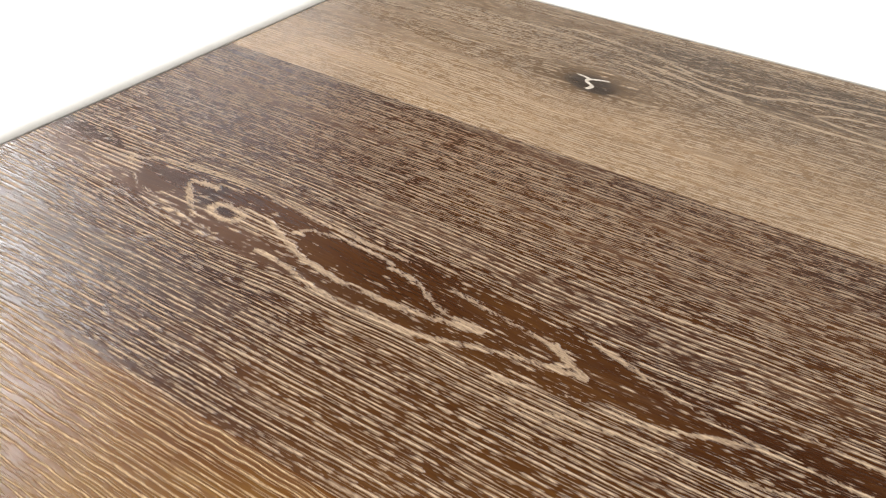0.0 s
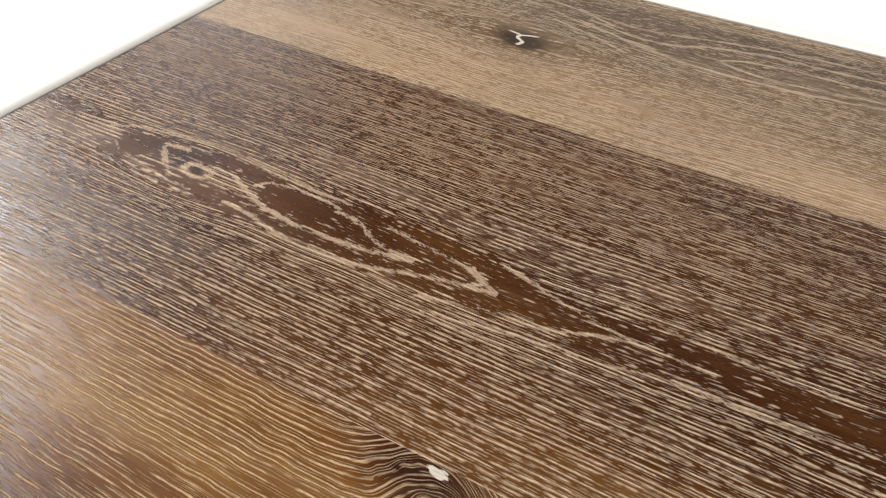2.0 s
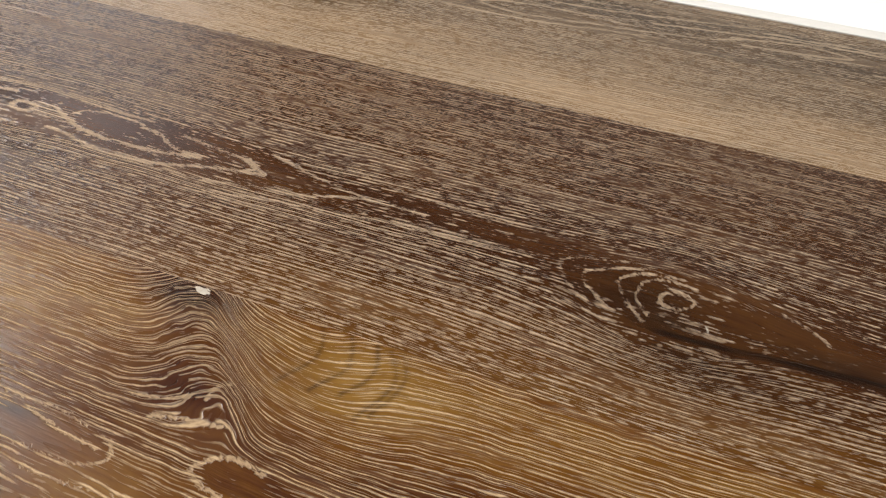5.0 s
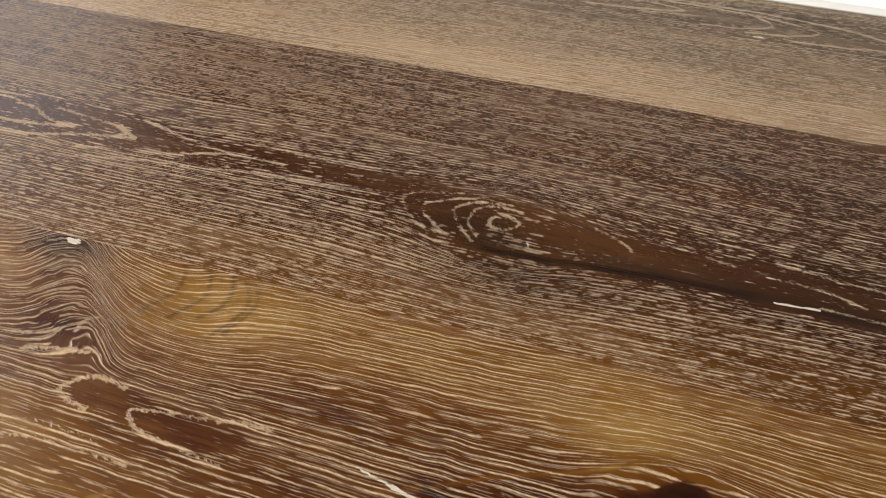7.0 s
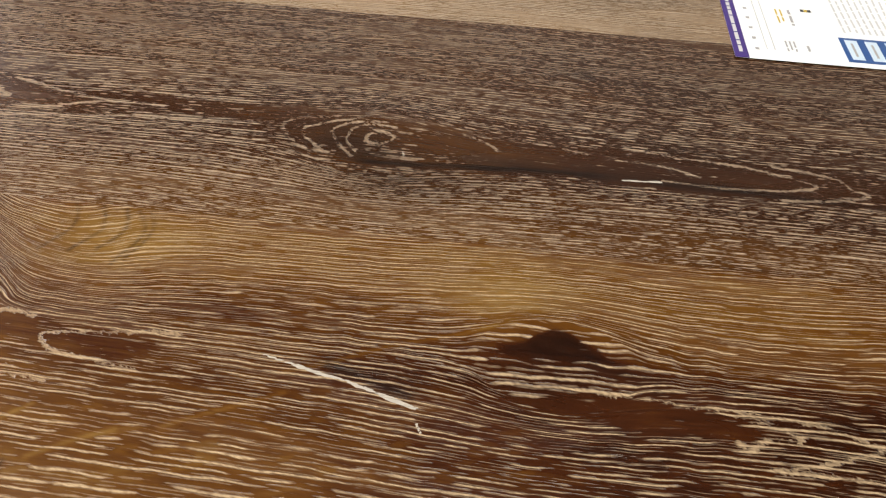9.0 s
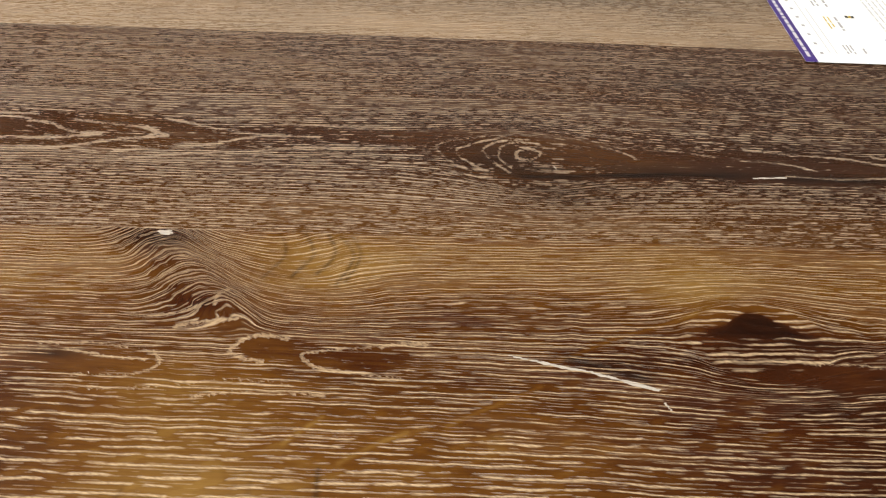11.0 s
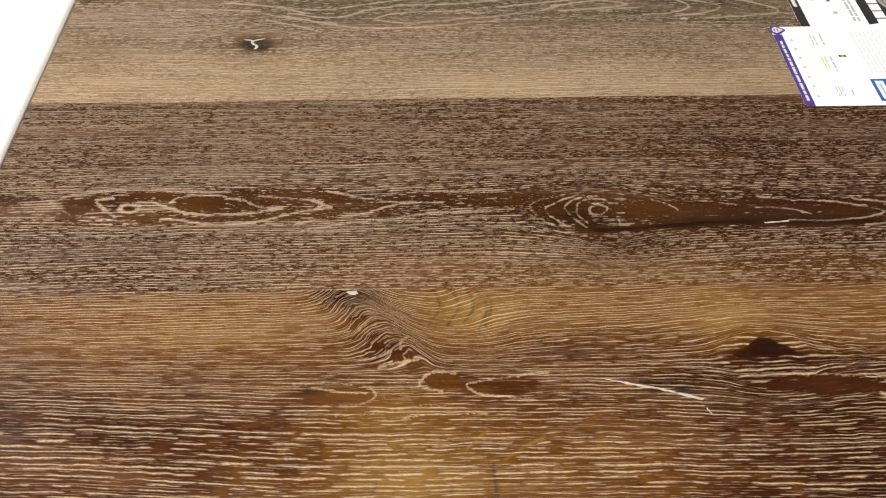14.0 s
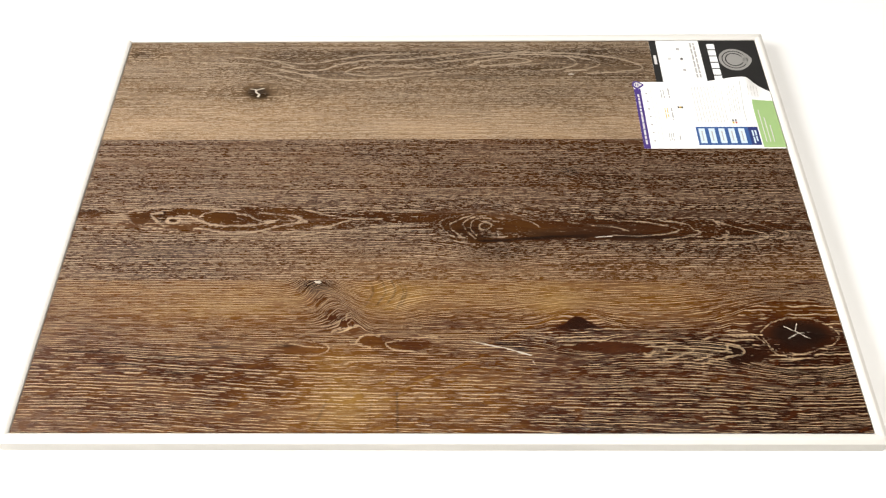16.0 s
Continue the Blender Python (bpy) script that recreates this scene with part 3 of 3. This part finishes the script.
    clear = np.maximum.reduce([0.62 * patch(x, y, 0.185, 0.2420, 0.150, 0.0175, 0.3), patch(x, y, 0.157, 0.2435, 0.022, 0.0085), 0.9 * patch(x, y, 0.070, 0.2435, 0.016, 0.0085), 0.8 * patch(x, y, 0.120, 0.2325, 0.030, 0.0030),
                               0.55 * patch(x, y, 0.38, 0.2440, 0.10, 0.0070), 0.58 * patch(x, y, 0.600, 0.2290, 0.175, 0.0140, 0.3), 0.8 * patch(x, y, 0.490, 0.2340, 0.026, 0.0060), 0.8 * patch(x, y, 0.630, 0.2280, 0.030, 0.0065),
                               0.5 * patch(x, y, 0.425, 0.2340, 0.024, 0.0120), 0.5 * patch(x, y, 0.02, 0.250, 0.03, 0.005)])
    tone = 0.41 + 0.06 * value_noise(x * 5, y * 22, 17) + 0.06 * value_noise(x * 22, y * 70, 18)
    tone = tone + 0.05 * clear + 0.24 * smooth(0.215, 0.168, y) * smooth(0.13, 0.30, x)
    tone = tone - 0.20 * bell(x, y, 0.10, 0.195, 0.06, 0.02) - 0.08 * bell(x, y, 0.66, 0.24, 0.18, 0.06) - 0.10 * bell(x, y, 0.34, 0.238, 0.09, 0.03) - 0.05 * smooth(0.45, 0.62, x)
    streak_y = eased([0.40, 0.452, 0.50, 0.52, 0.57, 0.61, 0.70, 0.80], [0.2175, 0.2130, 0.2165, 0.2180, 0.2190, 0.2185, 0.2150, 0.2120], x) + 0.0009 * value_noise(x * 35, x * 0, 16)
    streak = np.exp(-((y - streak_y) / (0.0021 + 0.0012 * smooth(0.50, 0.46, x) + 0.0016 * bell(x, x, 0.57, 0.57, 0.05, 9.0) + 0.0007 * value_noise(x * 50, x * 0, 12))) ** 2) * smooth(0.42, 0.45, x) * smooth(0.72, 0.63, x)
    dark = np.maximum.reduce([0.95 * streak, 0.92 * bell(x, y, 0.447, 0.2175, 0.022, 0.0062), 0.55 * bell(x, y, 0.462, 0.203, 0.035, 0.018), 0.75 * bell(x, y, 0.432, 0.226, 0.028, 0.013), 0.55 * bell(x, y, 0.52, 0.223, 0.06, 0.005),
                              0.65 * bell(x, y, 0.437, 0.233, 0.003, 0.005), 0.85 * bell(x, y, 0.107, 0.2405, 0.0042, 0.0018), 0.75 * bell(x, y, 0.547, 0.3090, 0.012, 0.0035), 0.35 * bell(x, y, 0.535, 0.304, 0.03, 0.003),
                              0.55 * patch(x, y, 0.094, 0.2455, 0.005, 0.011), 0.30 * patch(x, y, 0.070, 0.2435, 0.014, 0.0075), 0.30 * bell(x, y, 0.18, 0.229, 0.05, 0.003), 0.45 * bell(x, y, 0.02, 0.252, 0.03, 0.003)])
    dark = dark * (0.85 + 0.35 * value_noise(x * 60, y * 300, 19))
    fill = 0.47 * bell(x, y, 0.4615, 0.2215, 0.009, 0.0048)
    away, along = near_line(x, y, 0.566, 0.2178, 0.584, 0.2192)
    fill = np.maximum(fill, 0.85 * np.exp(-(away / 0.0009) ** 2))
    lime = 0.46 - 0.08 * smooth(0.35, 0.60, x) - 0.05 * smooth(0.265, 0.30, y) - 0.85 * clear + 0.09 * value_noise(x * 12, y * 45, 21) + 0.08 * smooth(0.33, 0.28, x)
    lime = lime + 1.3 * bell(x, y, 0.120, 0.2420, 0.017, 0.0058) + 1.0 * bell(x, y, 0.042, 0.2445, 0.013, 0.0065) - 1.2 * streak - 1.3 * bell(x, y, 0.107, 0.2405, 0.0042, 0.0018)
    lime = lime + 0.45 * bell(x, y, 0.18, 0.222, 0.03, 0.004) + 0.6 * bell(x, y, 0.4615, 0.222, 0.009, 0.005) - 0.18 * bell(x, y, 0.43, 0.228, 0.03, 0.012) - 0.16 * bell(x, y, 0.52, 0.233, 0.10, 0.010)
    return x, v, tone, np.clip(lime, -1, 1), np.clip(dark, 0, 1), fill, ink.pale, short


def figure_top(x, y):
    v = y + 0.0016 * value_noise(x * 8, y * 20, 23) + 0.0005 * value_noise(x * 40, y * 90, 24)
    v = round_knot(x, y, v, 0.175, 0.431, 0.026, 0.014, 0.9)
    v = round_knot(x, y, v, 0.020, 0.498, 0.018, 0.010, 0.9)
    ink = Ink(x, y, 71)
    ink.line(1.1, 0.85, 449, 498.9, 520, 500.6, 584, 496.2, 626, 487.9, 651, 472.8, 623, 466.0, 581, 463.2)
    ink.line(1.1, 0.85, 470, 495.7, 527, 496.5, 570, 491.2, 598, 481.0, 582, 471.1, 553, 466.3)
    ink.line(1.1, 0.85, 555, 493.3, 569, 483.1, 557, 473.2, 525, 468.4)
    ink.line(1.1, 0.85, 441, 483.7, 484, 491.6, 512, 485.4, 484, 479.5, 448, 475.7)
    ink.line(1.0, 0.80, 342, 476.2, 384, 482.0, 427, 487.8, 470, 495.7)
    ink.line(1.0, 0.85, 377, 474.0, 335, 477.2, 299, 474.4, 280, 466.6, 307, 459.6, 342, 463.3, 384, 468.1, 427, 475.8, 448, 483.7)
    ink.line(1.0, 0.85, 200, 476.9, 229, 469.8, 250, 470.7, 270, 479.5, 299, 486.4, 356, 489.2, 413, 497.0, 456, 504.0)
    ink.line(0.9, 0.80, 169, 490.1, 213, 482.8, 242, 482.7, 270, 489.6, 312, 496.5, 370, 499.3)
    ink.line(0.9, 0.80, 180, 467.0, 209, 457.1, 231, 448.2)
    ink.line(1.0, 0.85, 193, 473.9, 237, 459.9, 273, 452.9, 328, 454.6, 384, 462.2, 427, 465.9)
    ink.line(0.9, 0.80, 112, 490.4, 148, 492.2, 184, 487.0, 214, 476.8)
    ink.line(0.8, 0.70, 85, 483.4, 127, 483.2, 164, 480.0, 201, 468.9, 244, 460.8)
    ink.line(0.8, 0.70, 483, 475.5, 526, 481.3, 555, 483.2)
    band = smooth(0.10, 0.22, x) * smooth(0.448, 0.462, y) * smooth(0.512, 0.500, y) * smooth(0.67, 0.64, x)
    tone = 0.59 + 0.08 * value_noise(x * 5, y * 22, 27) + 0.07 * value_noise(x * 25, y * 70, 28)
    tone = tone + 0.27 * smooth(0.440, 0.380, y) - 0.13 * band - 0.07 * smooth(0.45, 0.50, y)
    r = np.hypot((x - 0.175) / 0.024, (y - 0.431) / 0.014) + 0.14 * value_noise(x * 60, y * 120, 30)
    dark = np.maximum.reduce([0.95 * smooth(1.10, 0.40, r), 0.40 * smooth(2.2, 0.6, r), 0.6 * bell(x, y, 0.020, 0.498, 0.014, 0.009), 0.35 * bell(x, y, 0.45, 0.455, 0.06, 0.004), 0.3 * bell(x, y, 0.25, 0.464, 0.05, 0.008)])
    chip = Ink(x, y, 91)
    chip.line(0.9, 1.05, 157, 437, 166, 438, 174, 437, 182, 439)
    chip.line(1.2, 1.15, 174, 437, 172, 433, 177, 429, 176, 425)
    fill = np.maximum(chip.pale, 0.95 * bell(x, y, 0.5605, 0.4620, 0.0060, 0.0013))
    lime = 0.46 + 0.10 * value_noise(x * 9, y * 40, 31) - 0.22 * band + 0.06 * smooth(0.43, 0.38, y) - 0.6 * smooth(1.2, 0.6, r)
    return x, v, tone, np.clip(lime, -1, 1), np.clip(dark, 0, 1), fill, 1.2 * ink.pale, 0.3 + 0.0 * x


def plank(y0, y1, figure, material, label):
    """One plank: a fine top face that carries the figure, eased long edges and a real thickness."""
    step = 0.0008
    nx, ny = int(round((W - 0.0016) / step)), int(round((y1 - y0) / step))
    xs, ys = np.linspace(0.0008, W - 0.0008, nx + 1), np.linspace(y0 + 0.000005, y1 - 0.000005, ny + 1)
    x, y = (g.ravel() for g in np.meshgrid(xs, ys))
    edge = np.minimum(y - ys[0], ys[-1] - y)
    z = -0.000005 * np.clip(1 - edge / 0.0009, 0, 1) ** 2
    i = np.arange(nx * ny) // nx * (nx + 1) + np.arange(nx * ny) % nx
    top = np.stack([i, i + 1, i + nx + 2, i + nx + 1], 1)
    n = len(x)
    rim = np.concatenate([np.arange(nx + 1), np.arange(1, ny + 1) * (nx + 1) + nx, ny * (nx + 1) + np.arange(nx - 1, -1, -1), np.arange(ny - 1, 0, -1) * (nx + 1)])
    after = np.roll(rim, -1)
    low = n + np.arange(len(rim))
    sides = np.stack([rim, low, np.roll(low, -1), after], 1)
    verts = np.concatenate([np.stack([x, y, z], 1), np.stack([x[rim], y[rim], np.full(len(rim), -0.008)], 1)])
    faces = np.concatenate([top, sides])
    me = bpy.data.meshes.new("plank")
    me.vertices.add(len(verts))
    me.vertices.foreach_set("co", verts.ravel())
    me.loops.add(faces.size)
    me.loops.foreach_set("vertex_index", faces.ravel())
    me.polygons.add(len(faces))
    me.polygons.foreach_set("loop_start", np.arange(len(faces)) * 4)
    me.update(calc_edges=True)
    me.polygons.foreach_set("use_smooth", np.zeros(len(faces), dtype=bool))
    ax, ay = verts[:, 0], verts[:, 1]
    u, v, tone, lime, dark, fill, heart, short = figure(ax, ay)
    # no pores where the grain lies flat and its rows would spread
    slope = np.gradient(v[:n].reshape(ny + 1, nx + 1), step, axis=0).ravel()
    slope = np.concatenate([slope, slope[rim]])
    lime = lime - 0.6 * smooth(0.40, 0.10, np.abs(slope))
    grain = me.uv_layers.new(name="grain")
    grain.data.foreach_set("uv", np.stack([u, v], 1)[faces.ravel()].ravel())
    for key, values in (("tone", tone), ("lime", lime), ("dark", dark), ("fill", fill), ("heart", heart), ("short", short)):
        me.attributes.new(key, "FLOAT", "POINT").data.foreach_set("value", values.astype(np.float32))
    me.materials.append(material)
    ob = new("plank", me)
    ob.parent = board
    return tagged(ob, label)


plank(0.0008, J1, figure_low, WOOD_LOW, "golden brown plank with knots, a curl and a pale filled crack")
plank(J1, J2, figure_mid, WOOD_MID, "dark brown plank with pale pores, two knots and a black streak")
plank(J2, D - 0.0008, figure_top, WOOD_TOP, "tan brown plank with a dark knot and soft figure")
part("backing", box(-0.0005, -0.0005, TABLE_Z + 0.0015, W + 0.0005, D + 0.0005, -0.0085), CORE, board, "brown fibreboard backing")

RAIL_W, RAIL_Z = 0.0106, 0.0026


def rail(ax, ay, bx, by):
    """One length of the white edge profile from corner a to b (the inner edge, board on its left side), mitred at both ends."""
    along = Vector((bx - ax, by - ay, 0))
    long = along.length
    along.normalize()
    out = Vector((along.y, -along.x, 0))
    r, q, h = 0.0009, 0.0056, RAIL_Z
    low = h - 0.0014
    section = [(0.0, -0.008), (0.0, h - 0.0024)]
    section += [(q - q * math.cos(a), h - 0.0024 + 0.0024 * math.sin(a) ** 1.4) for a in (radians(15 * k) for k in range(1, 7))]
    section += [(q + 0.0012, h - 0.00015), (RAIL_W - r, low)] + [(RAIL_W - r + r * math.sin(a), low - r + r * math.cos(a)) for a in (radians(30), radians(60))]
    section += [(RAIL_W, low - r), (RAIL_W, TABLE_Z + 0.0008), (RAIL_W - 0.0008, TABLE_Z), (0.001, TABLE_Z), (0.001, -0.008)]
    bm = bmesh.new()
    ends = []
    gap = 0.0001
    for base, sign in ((Vector((ax, ay, 0)), -1), (Vector((ax, ay, 0)) + along * long, 1)):
        ends.append([bm.verts.new(base + out * o + along * sign * (o - gap) + Vector((0, 0, z))) for o, z in section])
    k = len(section)
    for j in range(k):
        bm.faces.new((ends[0][j], ends[0][(j + 1) % k], ends[1][(j + 1) % k], ends[1][j]))
    bm.faces.new(ends[0][::-1])
    bm.faces.new(ends[1])
    bmesh.ops.recalc_face_normals(bm, faces=bm.faces[:])
    return bm


for ax, ay, bx, by in ((0, 0, W, 0), (W, 0, W, D), (W, D, 0, D), (0, D, 0, 0)):
    part("edge_profile", rail(ax, ay, bx, by), RAIL, board, "cream white edge profile")


# ---- the stickers at the far corner ----
def sheet(x0, y0, x1, y1, lift, offset, step=0.004, thick=0.00012, shear=0.0, trim=None):
    """A thin sheet over x0..x1, y0..y1 that follows lift(x, y); trim(x) may lower its far edge."""
    nx, ny = max(1, int((x1 - x0) / step)), max(1, int((y1 - y0) / step))
    bm = bmesh.new()
    layers = []
    for dz in (offset, offset - thick):
        rows = []
        for j in range(ny + 1):
            row = []
            for i in range(nx + 1):
                x = x0 + (x1 - x0) * i / nx
                top = min(y1, trim(x)) if trim else y1
                y = y0 + (top - y0) * j / ny
                row.append(bm.verts.new((x + shear * (y - y0), y, lift(x, y) + dz)))
            rows.append(row)
        layers.append(rows)
    a, b = layers
    for j in range(ny):
        for i in range(nx):
            bm.faces.new((a[j][i], a[j][i + 1], a[j + 1][i + 1], a[j + 1][i]))
            bm.faces.new((b[j][i], b[j + 1][i], b[j + 1][i + 1], b[j][i + 1]))
    ring = [(0, i) for i in range(nx)] + [(j, nx) for j in range(ny)] + [(ny, i) for i in range(nx, 0, -1)] + [(j, 0) for j in range(ny, 0, -1)]
    for (j, i), (q, p) in zip(ring, ring[1:] + ring[:1]):
        bm.faces.new((a[j][i], b[j][i], b[q][p], a[q][p]))
    return bm


def flat(x, y):
    return 0.0003


def curled(x, y):
    """The sheet bulges up where its far corner is bent."""
    rise = min(1.0, max(0.0, (y - 0.395) / 0.052))
    rise = rise * rise * (3 - 2 * rise)
    return 0.0009 + 0.0085 * rise * math.exp(-((x - 0.766) / (0.030 if x < 0.766 else 0.016)) ** 2)


def bars(owner, lift, offset, x, y0, y1, width, material, seed, count, gap=0.0045):
    """Columns of unreadable writing that runs along y, as plain bars."""
    rnd = random.Random(seed)
    for i in range(count):
        xx, y = x + i * gap, y1
        while y > y0 + 0.002:
            long = rnd.uniform(0.004, 0.011)
            part("text_bar", sheet(xx, max(y0, y - long), xx + width, y, lift, offset, 0.004, 0.00006), material, owner)
            y -= long + 0.0016


sticker = thing("brand_label", "black and white printed label stuck flat on the far plank", "label")
part("card", sheet(0.664, 0.424, 0.7992, 0.5205, flat, 0.0, 0.02), CARD, sticker, "white glossy card")
part("black_strip", sheet(0.664, 0.424, 0.6725, 0.5205, flat, 0.0001, 0.02, 0.00008), BLACK, sticker, "narrow black strip")
black_field = part("black_field", sheet(0.727, 0.424, 0.7992, 0.5205, flat, 0.0001, 0.02, 0.00008), BLACK, sticker, "black printed field")
part("text_bar", sheet(0.6665, 0.478, 0.6700, 0.494, flat, 0.00018, 0.02, 0.00006), PALE_INK, sticker)
for i in range(6):
    y = 0.514 - i * 0.0112
    part("emblem_bar", sheet(0.7365, y - 0.0094, 0.7462, y, flat, 0.00018, 0.02, 0.00006), CARD, black_field)


def disc_ring(cx, cy, r0, r1, z, squash=1.0, n=40):
    bm = bmesh.new()
    inner = [bm.verts.new((cx + r0 * math.cos(a), cy + r0 * squash * math.sin(a), z)) for a in (2 * math.pi * k / n for k in range(n))]
    outer = [bm.verts.new((cx + r1 * math.cos(a) + 0.003 * max(0, math.cos(a)) ** 8, cy + r1 * squash * math.sin(a), z)) for a in (2 * math.pi * k / n for k in range(n))]
    lower = [bm.verts.new(v.co - Vector((0, 0, 0.00008))) for v in outer]
    for k in range(n):
        q = (k + 1) % n
        bm.faces.new((inner[k], outer[k], outer[q], inner[q]))
        bm.faces.new((outer[k], lower[k], lower[q], outer[q]))
    if r0 < 0.0001:
        bmesh.ops.remove_doubles(bm, verts=inner, dist=0.001)
    return bm


for r0, r1 in ((0.0155, 0.0190), (0.0115, 0.0142), (0.0, 0.0100)):
    part("emblem_ring", disc_ring(0.767, 0.486, r0, r1, 0.00052), RING_GREY, black_field, "grey printed ring")
bars(sticker, flat, 0.00018, 0.7150, 0.455, 0.516, 0.0022, GREY_INK, 5, 2, 0.0040)
for x, y in ((0.697, 0.507), (0.699, 0.489), (0.700, 0.470), (0.684, 0.490)):
    part("icon", sheet(x, y - 0.004, x + 0.004, y, flat, 0.00018, 0.02, 0.00006), GREY_INK if x > 0.69 else PALE_INK, sticker)
part("icon", sheet(0.7005, 0.486, 0.7030, 0.4895, flat, 0.00022, 0.02, 0.00006), DARK_INK, sticker)

spec = thing("spec_sheet", "white printed paper with purple, blue and green fields, corner bent", "paper")


def corner(x):
    return 0.447 - max(0.0, x - 0.772) * 0.62


part("paper", sheet(0.6345, 0.3405, 0.7990, 0.447, curled, 0.0, 0.0025, trim=corner), PAPER, spec, "white paper with a bent corner")
S = 0.0002
strip = part("purple_strip", sheet(0.6345, 0.3405, 0.6425, 0.4355, curled, S), PURPLE, spec, "purple printed strip")
part("purple_badge", disc_ring(0.6388, 0.4420, 0.0, 0.0056, curled(0.6388, 0.442) + S, 1.15), PURPLE, spec, "small round purple badge")
for k in range(2):
    part("text_bar", sheet(0.6540 + 0.0045 * k, 0.352, 0.6546 + 0.0045 * k, 0.436 - 0.02 * k, curled, S, 0.004, 0.00006), PALE_INK, spec)
part("badge_mark", disc_ring(0.6388, 0.4420, 0.0022, 0.0034, curled(0.6388, 0.442) + S + 0.0001, 1.15), PALE_INK, spec)
part("badge_mark", sheet(0.6381, 0.4375, 0.6395, 0.4465, curled, S + 0.00018, 0.004, 0.00006), PALE_INK, spec)
y = 0.426
rnd = random.Random(4)
while y > 0.347:
    long = rnd.uniform(0.003, 0.010)
    part("text_bar", sheet(0.6375, y - long, 0.6397, y, curled, S + 0.0001, 0.004, 0.00006), PALE_INK, strip)
    y -= long + 0.0014
for k in range(7):
    part("mark", sheet(0.6475, 0.351 + k * 0.0125, 0.6497, 0.3535 + k * 0.0125, curled, S, 0.004, 0.00006), GREY_INK, spec)
bars(spec, curled, S, 0.6660, 0.352, 0.364, 0.0010, GREY_INK, 11, 3, 0.0024)
bars(spec, curled, S, 0.6670, 0.386, 0.404, 0.0010, YELLOW, 12, 2, 0.0028)
bars(spec, curled, S, 0.6745, 0.384, 0.404, 0.0016, GREY_INK, 13, 1)
bars(spec, curled, S, 0.6660, 0.420, 0.434, 0.0012, GREY_INK, 14, 2, 0.0030)
bars(spec, curled, S, 0.6750, 0.418, 0.436, 0.0016, GREY_INK, 15, 1)
bars(spec, curled, S, 0.6780, 0.352, 0.360, 0.0014, GREY_INK, 16, 1)
for x, y, m in ((0.6830, 0.4060, DARK_INK), (0.6852, 0.4060, YELLOW), (0.6874, 0.4060, DARK_INK), (0.7440, 0.3850, DARK_INK), (0.7440, 0.3815, YELLOW), (0.7475, 0.3850, DARK_INK), (0.7475, 0.3815, RED)):
    part("flag_bar", sheet(x, y - 0.0030, x + 0.0020, y, curled, S + 0.0001, 0.004, 0.00006), m, spec)
bars(spec, curled, S, 0.7040, 0.380, 0.438, 0.0012, PALE_INK, 17, 10, 0.0038)
bars(spec, curled, S, 0.7450, 0.394, 0.436, 0.0006, GREY_INK, 18, 5, 0.0028)
part("rule", sheet(0.7610, 0.380, 0.7617, 0.440, curled, S, 0.004, 0.00006), GREY_INK, spec)
blue = part("blue_field", sheet(0.6990, 0.3455, 0.7600, 0.3735, curled, S), BLUE, spec, "blue printed table field")
part("navy_field", sheet(0.7600, 0.3455, 0.7715, 0.3735, curled, S), NAVY, spec, "navy printed field")
for k in range(5):
    x = 0.7018 + k * 0.0116
    part("cell", sheet(x, 0.3483, x + 0.0072, 0.3708, curled, S + 0.0001, 0.004, 0.00006), PALE_BLUE, blue)
    part("cell_text", sheet(x + 0.0028, 0.352, x + 0.0042, 0.367, curled, S + 0.00018, 0.004, 0.00006), GREY_INK, blue)
bars(spec, curled, S + 0.0001, 0.7635, 0.348, 0.368, 0.0018, PALE_BLUE, 19, 2, 0.0034)
green = part("green_field", sheet(0.7730, 0.3420, 0.7988, 0.4150, curled, S), GREEN, spec, "green printed field")
for k in range(3):
    part("text_bar", sheet(0.7775 + k * 0.0045, 0.350, 0.7785 + k * 0.0045, 0.400 - 0.012 * k, curled, S + 0.0001, 0.004, 0.00006), PALE_INK, green)
bars(spec, curled, S, 0.7700, 0.420, 0.436, 0.0007, PALE_INK, 20, 4, 0.0040)
